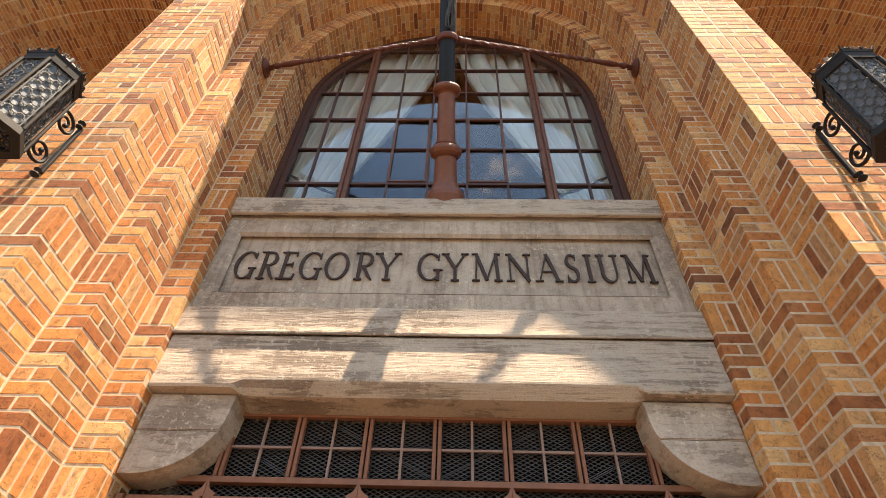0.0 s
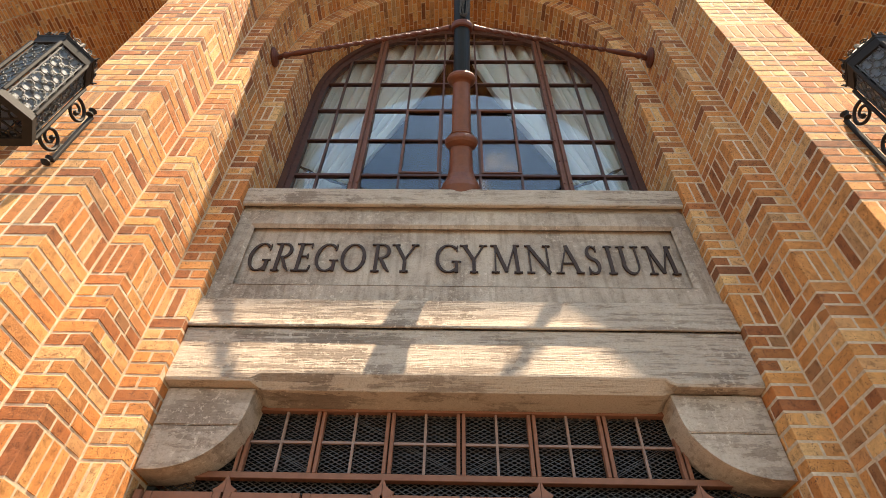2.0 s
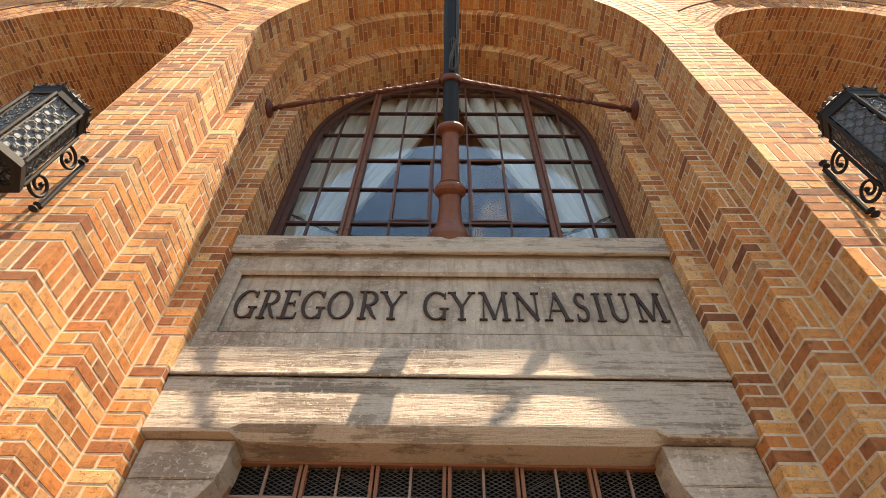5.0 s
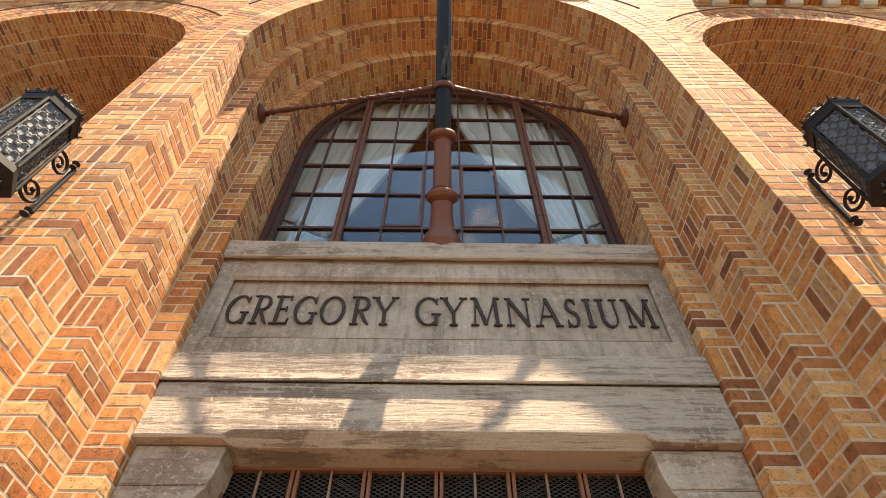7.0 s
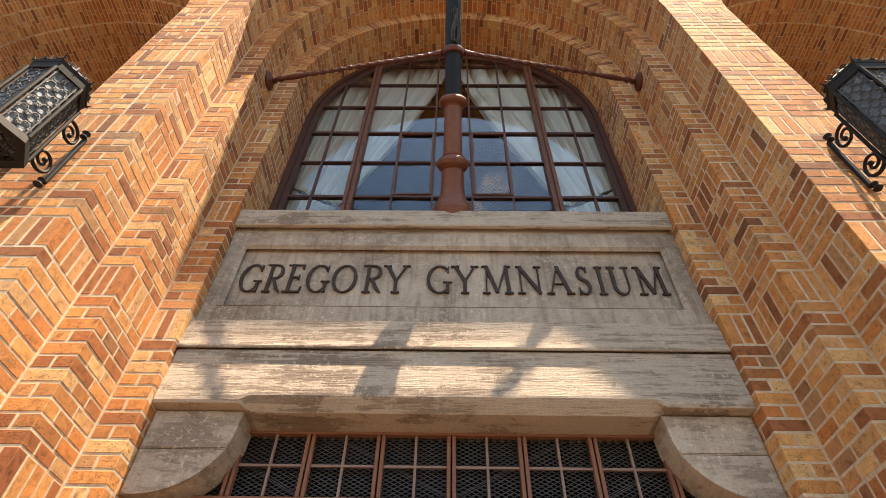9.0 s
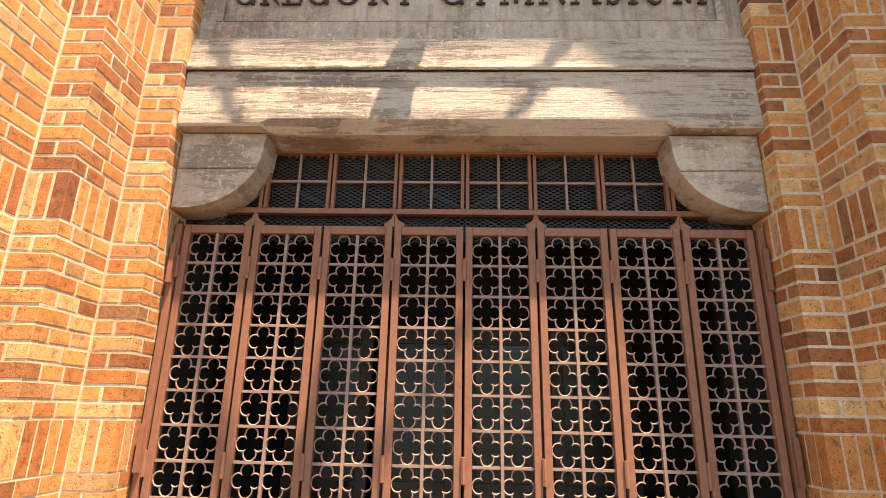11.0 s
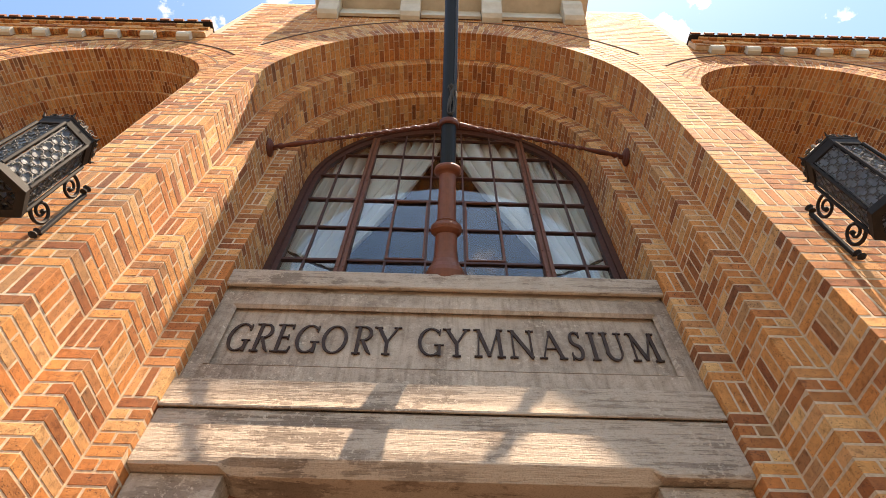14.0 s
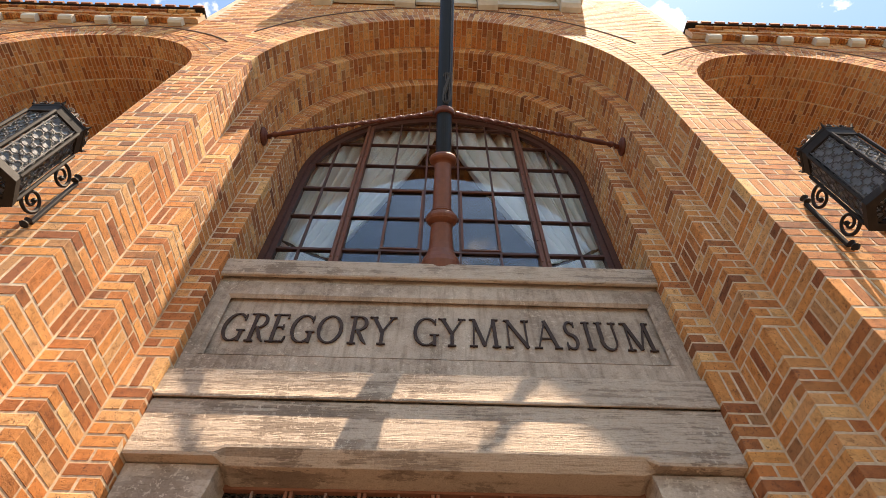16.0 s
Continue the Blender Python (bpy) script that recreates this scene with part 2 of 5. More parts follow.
MESH_WIRE = painted_metal("mesh_wire", (0.068, 0.056, 0.051), (0.045, 0.036, 0.033), 0.6, 0.2, 0.5, 0.3)
GLASS = glass_material("window_glass")
DOOR_GLASS = glass_material("door_glass", 0.3, (0.25, 0.25, 0.25))
FROSTED = frosted_material()
CLOTH = cloth_material()
# near black: the gloom behind the gates is put into the wall colour
VESTIBULE_GLOOM = plain_material("vestibule_gloom", (0.014, 0.012, 0.011), (0.022, 0.02, 0.018), 3)
# unseen room surfaces coloured very dark to stand for the dim interior
ROOM_GLOOM = plain_material("room_gloom", (0.03, 0.026, 0.022), (0.05, 0.044, 0.038), 3)
DOOR_WOOD = plain_material("door_wood", (0.045, 0.024, 0.015), (0.075, 0.04, 0.024), 5, 0.5)
PAVING = plain_material("paving_brick", (0.058, 0.044, 0.034), (0.088, 0.068, 0.052), 2.5)
# dark brown that stands for shade in the grooves round the arches
GROOVE_SHADE = plain_material("groove_shade", (0.10, 0.05, 0.03), (0.16, 0.085, 0.05), 12)
TILE = plain_material("roof_tile", (0.30, 0.10, 0.05), (0.42, 0.16, 0.08), 9, 0.8)
CORD = plain_material("cord", (0.035, 0.035, 0.036), (0.075, 0.075, 0.075), 40)
TIE_CORD = plain_material("tie_cord", (0.05, 0.035, 0.025), (0.12, 0.09, 0.06), 60)

# ---- mesh helpers ----


def mesh_object(name, verts, faces, mat, parent=None, label="", smooth=False):
    me = bpy.data.meshes.new(name)
    me.from_pydata([tuple(v) for v in verts], [], faces)
    me.validate()
    bm = bmesh.new()
    bm.from_mesh(me)
    if len(bm.faces) < 60000:
        bmesh.ops.recalc_face_normals(bm, faces=bm.faces)
    bm.to_mesh(me)
    bm.free()
    if mat:
        me.materials.append(mat)
    if smooth:
        for f in me.polygons:
            f.use_smooth = True
    ob = new(name, me)
    if parent:
        ob.parent = parent
    if label:
        ob["label"] = label
    return ob


def part(name, bm, mat, parent, label="", smooth=False):
    me = bpy.data.meshes.new(name)
    bmesh.ops.recalc_face_normals(bm, faces=bm.faces)
    bm.to_mesh(me)
    bm.free()
    me.materials.append(mat)
    if smooth:
        for f in me.polygons:
            f.use_smooth = True
    ob = new(name, me)
    ob.parent = parent
    if label:
        ob["label"] = label
    return ob


def thing(name, label, category, at=(0, 0, 0), group="", kind=""):
    ob = new(name)
    ob.location = at
    return tagged(ob, label, category, group, kind)


def add_box(bm, x0, x1, y0, y1, z0, z1, bevel=0.0):
    vs = [bm.verts.new((x, y, z)) for x in (x0, x1) for y in (y0, y1) for z in (z0, z1)]
    fs = [bm.faces.new([vs[i] for i in q]) for q in ((0, 1, 3, 2), (4, 6, 7, 5), (0, 4, 5, 1), (2, 3, 7, 6), (0, 2, 6, 4), (1, 5, 7, 3))]
    if bevel:
        es = list({e for f in fs for e in f.edges})
        bmesh.ops.bevel(bm, geom=es, offset=bevel, segments=1, affect="EDGES", profile=0.5)
    return vs


def box_bm(*args, bevel=0.0):
    bm = bmesh.new()
    add_box(bm, *args, bevel=bevel)
    return bm


def add_lathe(bm, profile, seg=24, axis=None):
    """Turned shape from (radius, height) pairs; axis is an optional matrix."""
    rings = []
    for r, z in profile:
        ring = []
        for i in range(seg):
            a = 2 * math.pi * i / seg
            v = Vector((r * math.cos(a), r * math.sin(a), z))
            ring.append(bm.verts.new(axis @ v if axis else v))
        rings.append(ring)
    for a, b in zip(rings, rings[1:]):
        for i in range(seg):
            bm.faces.new((a[i], a[(i + 1) % seg], b[(i + 1) % seg], b[i]))
    bm.faces.new(rings[0][::-1])
    bm.faces.new(rings[-1])


def add_tube(bm, points, radius, seg=6, closed=False, squash=1.0):
    """A tube of given radius along a polyline."""
    pts = [Vector(q) for q in points]
    n = len(pts)
    rings = []
    ref = None
    for i, q in enumerate(pts):
        a = pts[(i - 1) % n] if closed or i else q
        b = pts[(i + 1) % n] if closed or i < n - 1 else q
        d = (b - a).normalized()
        if ref is None:
            ref = Vector((0, 1, 0)) if abs(d.y) < 0.9 else Vector((1, 0, 0))
        side = d.cross(ref).normalized()
        up = side.cross(d).normalized()
        ref = up
        rad = radius(i / max(1, n - 1)) if callable(radius) else radius
        rings.append([bm.verts.new(q + side * (rad * math.cos(2 * math.pi * k / seg)) + up * (rad * squash * math.sin(2 * math.pi * k / seg))) for k in range(seg)])
    for i in range(n if closed else n - 1):
        a, b = rings[i], rings[(i + 1) % n]
        for k in range(seg):
            bm.faces.new((a[k], a[(k + 1) % seg], b[(k + 1) % seg], b[k]))
    if not closed:
        bm.faces.new(rings[0][::-1])
        bm.faces.new(rings[-1])


def add_prism_x(bm, profile, x0, x1):
    """A closed (y, z) outline drawn out along x."""
    a = [bm.verts.new((x0, y, z)) for y, z in profile]
    b = [bm.verts.new((x1, y, z)) for y, z in profile]
    n = len(profile)
    for i in range(n):
        bm.faces.new((a[i], a[(i + 1) % n], b[(i + 1) % n], b[i]))
    bm.faces.new(a[::-1])
    bm.faces.new(b)


def add_prism_y(bm, outline, y0, y1):
    a = [bm.verts.new((x, y0, z)) for x, z in outline]
    b = [bm.verts.new((x, y1, z)) for x, z in outline]
    n = len(outline)
    for i in range(n):
        bm.faces.new((a[i], a[(i + 1) % n], b[(i + 1) % n], b[i]))
    bm.faces.new(a[::-1])
    bm.faces.new(b)


# ---- plan of the portal ----
C = 0.0703                      # one brick course
Z_BAND = 3.228                  # underside of the soldier band beside the name panel
Z_SPRING = 6.31                 # springing of the main arch
STRETCH = 1.127                 # rise of the arches over their half width
O0, O1, O2 = (1.818, 0.0), (1.637, 0.323), (1.4545, 0.661)
Y_WIN = 1.085
SIDE_X, SIDE_R, SIDE_Z, SIDE_RING = 3.39, 1.05, 6.31, 0.40
SIDE_RISE = 0.90                # rise of the side arches over their half width
RING = 0.51
Z_TOP = 7.72                    # foot of the cornice on either side of the raised middle
Z_MID = 9.9
JOINT = 0.0100
rng = random.Random(7)


def arch_point(cx, zs, u, v, s, per, rise):
    """Maps radial place u, depth v and running height s onto a jamb and, past the springing, onto its arch."""
    if s <= zs:
        return (cx + u, v, s)
    a = (s - zs) / per
    return (cx + u * math.cos(a), v, zs + rise * u * math.sin(a))


def spans(a, b, target):
    n = max(1, round((b - a) / target))
    return [(a + (b - a) * i / n, a + (b - a) * (i + 1) / n) for i in range(n)]


def course_boxes(corners, v_end, strip, odd, soldier, unit=1.0):
    """Plan of one course of a stepped jamb: (u0, u1, v0, v1) of each brick."""
    out = []
    j = JOINT / 2
    for i, (u, v) in enumerate(corners):
        wide = strip if i == 0 else corners[i - 1][0] - u
        deep = (corners[i + 1][1] if i + 1 < len(corners) else v_end) - v
        if soldier:
            la = lb = 0.066
        elif odd:
            la, lb = wide / 2, min(0.18 * unit, deep)
        else:
            la, lb = wide, 0.088
        out.append((u, u + la - j, v, v + lb - j))
        t = 0.067 if soldier else (0.088 if odd else 0.18)
        for a, b in spans(u + la, u + wide, t) if wide - la > 0.03 else []:
            out.append((a + j, b - j, v, v + 0.085))
        t = 0.067 if soldier else 0.165 * unit
        for a, b in spans(v + lb, v + deep, t) if deep - lb > 0.03 else []:
            out.append((u, u + 0.085, a + j, b - j))
    return out


BOX_FACES = ((0, 1, 3, 2), (4, 6, 7, 5), (0, 4, 5, 1), (2, 3, 7, 6), (0, 2, 6, 4), (1, 5, 7, 3))
brick_cache = {}


def box_data(x0, x1, y0, y1, z0, z1):
    return [(x, y, z) for x in (x0, x1) for y in (y0, y1) for z in (z0, z1)], list(BOX_FACES)


def brick_mesh(dx, dy, dz):
    key = (round(dx, 3), round(dy, 3), round(dz, 3))
    if key not in brick_cache:
        bm = box_bm(-dx / 2, dx / 2, -dy / 2, dy / 2, -dz / 2, dz / 2, bevel=0.0028)
        me = bpy.data.meshes.new("brick")
        bmesh.ops.recalc_face_normals(bm, faces=bm.faces)
        bm.to_mesh(me)
        bm.free()
        me.materials.append(BRICK)
        brick_cache[key] = me
    return brick_cache[key]


def brick_piece(x0, x1, y0, y1, z0, z1, parent):
    ob = new("brick", brick_mesh(x1 - x0, y1 - y0, z1 - z0))
    ob.parent = parent
    w, deep = 0.0006, 0.0003
    ob.location = ((x0 + x1) / 2 + rng.uniform(-w, w), (y0 + y1) / 2 + rng.uniform(-deep, deep), (z0 + z1) / 2 + rng.uniform(-w, w))
    ob.rotation_euler = (rng.uniform(-0.006, 0.006), rng.uniform(-0.007, 0.007), rng.uniform(-0.004, 0.004))
    ob.scale = (rng.uniform(0.985, 1.0), 1.0, rng.uniform(0.955, 1.01))
    return ob


class Heap:
    """Many small solids gathered into one mesh."""

    def __init__(self):
        self.verts, self.faces = [], []

    def add(self, corners):
        n = len(self.verts)
        self.verts += corners
        self.faces += [tuple(n + i for i in q) for q in BOX_FACES]

    def box(self, x0, x1, y0, y1, z0, z1, wob=0.0014):
        e = [rng.uniform(-wob, wob) * (0.4 if i in (2, 3) else 1.0) for i in range(6)]
        t = rng.uniform(-wob, wob) * 0.25
        self.add([(x + dx, y + dy + tz, z) for x, dx in ((x0, e[0]), (x1, e[1])) for y, dy in ((y0, e[2]), (y1, e[3])) for z, tz in ((z0 + e[4] / 2, -t), (z1 + e[5] / 2, t))])

    def make(self, name, mat, parent, label=""):
        ob = mesh_object(name, self.verts, self.faces, mat, parent, label)
        return tagged(ob, kind="stuff")


def curved_box(cx, zs, side, u0, u1, v0, v1, s0, s1, per, rise=STRETCH):
    out = []
    for u in (u0, u1):
        for v in (v0, v1):
            for s in (s0, s1):
                x, y, z = arch_point(0, zs, u, v, s, per, rise)
                out.append((cx + side * x, y, z))
    return out


def arch_core(name, label, corners, v_end, ring, cx, zs, seg=64, r=0.0022, rise=STRETCH):
    """The mortar-faced core of the arch over two jambs."""
    plan = [(corners[0][0] + ring, corners[0][1] + r)]
    for i, (u, v) in enumerate(corners):
        plan.append((u + r, v + r))
        nv = corners[i + 1][1] if i + 1 < len(corners) else v_end
        plan.append((u + r, nv + (r if i + 1 < len(corners) else 0)))
    plan.append((corners[0][0] + ring, v_end))
    n = len(plan)
    verts, faces = [], []
    for k in range(seg + 1):
        a = math.pi * k / seg
        verts += [(cx + u * math.cos(a), v, zs + rise * u * math.sin(a)) for u, v in plan]
    for k in range(seg):
        for i in range(n):
            q = (k * n + i, k * n + (i + 1) % n, (k + 1) * n + (i + 1) % n, (k + 1) * n + i)
            faces.append(q)
    faces += [tuple(range(n)), tuple(range(seg * n, seg * n + n))[::-1]]
    return tagged(mesh_object(name, verts, faces, MORTAR), label, "wall", kind="structure")


MAIN = [O0, O1, O2]
Z_BOTTOM = Z_BAND - 45 * C      # lowest course
N_COURSES = round((Z_SPRING - Z_BOTTOM) / C)


ORDER_NAMES = ("outer", "middle", "inner")
ORDER_BACK = (O1[1], O2[1], 1.40)


def order_plan(i):
    """Corner, end of the brick return and width of the front strip of one order."""
    u, v = MAIN[i]
    return (u, v), (O1[1], O2[1], Y_WIN + 0.05)[i], (0.20 if i == 0 else MAIN[i - 1][0] - u)


def main_jamb(side, i):
    name = f"wall_{ORDER_NAMES[i]}_jamb_{'east' if side > 0 else 'west'}"
    (u, v), v_end, strip = order_plan(i)
    r = 0.0018
    x0, x1 = sorted((side * (u + r), side * (2.02 if i == 0 else 2.40)))
    core = tagged(mesh_object(name, *box_data(x0, x1, v + r, ORDER_BACK[i] + (r if i < 2 else 0), -0.02, Z_SPRING), MORTAR), f"{ORDER_NAMES[i]} order of the stepped orange brick jamb", "wall", kind="structure")
    heap, pieces = Heap(), 0
    k = 0
    while k < N_COURSES:
        band = (k - 45) % 14 == 0
        h = 3 if band else 1
        if k + h > N_COURSES:
            h, band = 1, False
        z0, z1 = Z_BOTTOM + k * C + JOINT / 2, Z_BOTTOM + (k + h) * C - JOINT / 2
        for u0, u1, v0, v1 in course_boxes([(u, v)], v_end, strip, k % 2, band):
            a, b = sorted((side * u0, side * u1))
            if k >= 20 and pieces < 300:
                brick_piece(a, b, v0, v1, z0, z1, core)
                pieces += 1
            else:
                heap.box(a, b, v0, v1, z0, z1)
        k += h
    heap.make("brickwork", BRICK, core)
    return core


def pier_face(side):
    """The front of the pier between the portal and the side arch."""
    name = "wall_pier_east" if side > 0 else "wall_pier_west"
    u_a, u_b = 2.02, SIDE_X - SIDE_R
    bm = box_bm(*sorted((side * (u_a + 0.001), side * (u_b - 0.002))), 0.0020, 1.30, -0.02, Z_SPRING)
    me = bpy.data.meshes.new(name)
    bm.to_mesh(me)
    bm.free()
    me.materials.append(MORTAR)
    core = tagged(new(name, me), "sunlit orange brick pier front with pale joints", "wall", kind="structure")
    heap, pieces = Heap(), 0
    k = 0
    j = JOINT / 2
    while k < N_COURSES:
        band = (k - 45) % 14 == 0
        h = 3 if band else 1
        z0, z1 = Z_BOTTOM + k * C + j, Z_BOTTOM + (k + h) * C - j
        cuts = []
        if band:
            cuts += spans(u_a, u_a + 0.2, 0.067) + spans(u_a + 0.2, u_b - 0.18, 0.2) + spans(u_b - 0.18, u_b, 0.067)
        elif k % 2:
            cuts += [(u_a, u_a + 0.1), (u_a + 0.1, u_a + 0.3), (u_a + 0.3, u_b - 0.18), (u_b - 0.18, u_b)]
        else:
            cuts += [(u_a, u_a + 0.2), (u_a + 0.2, u_b - 0.18)] + spans(u_b - 0.18, u_b, 0.09)
        for a, b in cuts:
            tall = [(z0, z1)]
            if band and b - a > 0.09:
                tall = [(Z_BOTTOM + (k + i) * C + j, Z_BOTTOM + (k + i + 1) * C - j) for i in range(3)]
            for za, zb in tall:
                x0, x1 = sorted((side * (a + j), side * (b - j)))
                if 33 <= k and pieces < 300:
                    brick_piece(x0, x1, 0.0, 0.085, za, zb, core)
                    pieces += 1
                else:
                    heap.box(x0, x1, 0.0, 0.085, za, zb)
        k += h
    heap.make("brickwork", BRICK, core)


def main_arch(i):
    (u, v), v_end, strip = order_plan(i)
    core = arch_core(f"wall_{ORDER_NAMES[i]}_arch", f"{ORDER_NAMES[i]} order of the round brick arch", [(u, v)], ORDER_BACK[i], RING if i == 0 else 0.75, 0, Z_SPRING)
    per = 1.64 * 1.065
    ca = C * 0.86
    n = round(math.pi / 2 * per / ca)
    per = n * ca / (math.pi / 2)
    heap = Heap()
    pieces = 0
    for side in (1, -1):
        for k in range(n):
            s0, s1 = Z_SPRING + k * ca + JOINT / 2, Z_SPRING + (k + 1) * ca - JOINT / 2
            for u0, u1, v0, v1 in course_boxes([(u, v)], v_end, strip, k % 2, False):
                c8 = curved_box(0, Z_SPRING, side, u0, u1, v0, v1, s0, s1, per)
                if pieces < 300:
                    mesh_object("brick", c8, list(BOX_FACES), BRICK, core)
                    pieces += 1
                else:
                    heap.add(c8)
    heap.make("brickwork", BRICK, core)
    if i:
        return
    # outer rings of voussoirs on the face
    for ring in range(2):
        u0 = O0[0] + 0.20 + ring * 0.152 + JOINT
        m = round(math.pi * (u0 + 0.1) * 1.065 / C)
        for k in range(m):
            a0, a1 = math.pi * (k + 0.08) / m, math.pi * (k + 0.92) / m
            corners = [(u * math.cos(a), y, Z_SPRING + STRETCH * u * math.sin(a)) for u in (u0, u0 + 0.141) for y in (-0.001, 0.08) for a in (a0, a1)]
            mesh_object("voussoir", corners, list(BOX_FACES), BRICK, core)
    # dark tube in place of the shaded groove that outlines the arch
    bm = bmesh.new()
    pts = [((O0[0] + RING + 0.012) * math.cos(a), 0.0, Z_SPRING + STRETCH * (O0[0] + RING + 0.012) * math.sin(a)) for a in [math.pi * (0.155 + 0.69 * i / 80) for i in range(81)]]
    add_tube(bm, pts, 0.010, 6)
    part("outline_joint", bm, GROOVE_SHADE, core, "dark line painted for the shaded groove outlining the arch")


def side_arch(side):
    name = "wall_side_arch_east" if side > 0 else "wall_side_arch_west"
    cx = side * SIDE_X
    cor = [(SIDE_R, 0.0), (SIDE_R - 0.05, 0.22), (SIDE_R - 0.10, 0.44)]
    core = arch_core(name, "shaded brick side arch with stepped soffit", cor, 1.30, SIDE_RING, cx, SIDE_Z, 48, 0.0030, SIDE_RISE)
    heap = Heap()
    per = SIDE_R * 0.95
    cs = C * 0.53
    pieces = 0
    n = round(math.pi / 2 * per / cs)
    per = n * cs / (math.pi / 2)
    for sd in (1, -1):
        for k in range(n):
            s0, s1 = SIDE_Z + k * cs + JOINT / 2, SIDE_Z + (k + 1) * cs - JOINT / 2
            for u0, u1, v0, v1 in course_boxes(cor, 1.28, 0.18, k % 2, False, 0.72):
                c8 = curved_box(cx, SIDE_Z, sd, u0, u1, v0, v1, s0, s1, per, SIDE_RISE)
                if sd == -side and pieces < 300:
                    mesh_object("brick", c8, list(BOX_FACES), BRICK, core)
                    pieces += 1
                else:
                    heap.add(c8)
        for k in range(N_COURSES):
            z0, z1 = Z_BOTTOM + k * C + JOINT / 2, Z_BOTTOM + (k + 1) * C - JOINT / 2
            if z1 > SIDE_Z or z0 < 2.5:
                continue
            for u0, u1, v0, v1 in course_boxes(cor, 1.28, 0.18, k % 2, False, 0.72):
                if sd != side and v0 < 0.01:
                    if u0 > SIDE_R + 0.001 or v1 < 0.1:
                        continue
                    v0 = 0.088
                heap.add(curved_box(cx, 99, sd, u0, u1, v0, v1, z0, z1, per))
    for ring in range(2):
        u0 = SIDE_R + 0.18 + ring * 0.110 + JOINT
        m = round(math.pi * (u0 + 0.09) * 0.95 / C)
        for k in range(m):
            a0, a1 = math.pi * (k + 0.08) / m, math.pi * (k + 0.92) / m
            xm = abs(cx + u0 * math.cos((a0 + a1) / 2))
            zm = Z_SPRING + SIDE_RISE * u0 * math.sin((a0 + a1) / 2)
            if math.hypot(xm, (zm - Z_SPRING) / STRETCH) < O0[0] + RING:
                continue
            heap.add([(cx + u * math.cos(a), y, SIDE_Z + SIDE_RISE * u * math.sin(a)) for u in (u0, u0 + 0.100) for y in (-0.002, 0.08) for a in (a0, a1)])
    heap.make("brickwork", BRICK, core)
    # the outlining groove's shade, put in as a dark tube
    bm = bmesh.new()
    ro = SIDE_R + SIDE_RING + 0.02
    pts = [(cx + ro * math.cos(a), 0.0, SIDE_Z + SIDE_RISE * ro * math.sin(a)) for a in [math.pi * i / 90 for i in range(91)]]
    pts = [q for q in pts if math.hypot(q[0], (q[2] - Z_SPRING) / STRETCH) > O0[0] + RING + 0.01]
    add_tube(bm, pts, 0.009, 6)
    part("outline_joint", bm, GROOVE_SHADE, core, "dark line painted for the shaded groove outlining the arch")
    # the recessed wall inside the arch
    u_in = SIDE_R - 0.10
    bm = box_bm(cx - SIDE_R - 0.1, cx + SIDE_R + 0.1, 1.2820, 1.45, -0.02, SIDE_Z + SIDE_RISE * SIDE_R + 0.2)
    me = bpy.data.meshes.new("recess")
    bm.to_mesh(me)
    bm.free()
    me.materials.append(MORTAR)
    back = tagged(new("wall_recess_east" if side > 0 else "wall_recess_west", me), "shaded brick wall inside the side arch", "wall", kind="structure")
    heap = Heap()
    k = 0
    z = 3.0
    while z < SIDE_Z + SIDE_RISE * u_in:
        x = -SIDE_R - 0.05 - (0.1 if k % 2 else 0)
        while x < SIDE_R:
            heap.box(cx + x + 0.005, cx + x + 0.188, 1.28, 1.36, z, z + C - JOINT)
            x += 0.2
        z += C
        k += 1
    heap.make("brickwork", BRICK, back)
    # outer pier beyond the side arch
    bm = box_bm(*sorted((side * (SIDE_X + SIDE_R + 0.002), side * 9.0)), 0.0014, 1.4, -0.02, SIDE_Z)
    me = bpy.data.meshes.new("outer")
    bm.to_mesh(me)
    bm.free()
    me.materials.append(MORTAR)
    outer = tagged(new("wall_outer_east" if side > 0 else "wall_outer_west", me), "plain orange brick outer pier", "wall", kind="structure")
    heap = Heap()
    for k in range(30, N_COURSES):
        x = SIDE_X + SIDE_R + 0.18 + (0.1 if k % 2 else 0)
        while x < 6.4:
            a, b = sorted((side * (x + 0.005), side * (x + 0.195)))
            heap.box(a, b, 0.0, 0.08, Z_BOTTOM + k * C + 0.005, Z_BOTTOM + (k + 1) * C - 0.005)
            x += 0.2
    heap.make("brickwork", BRICK, outer)


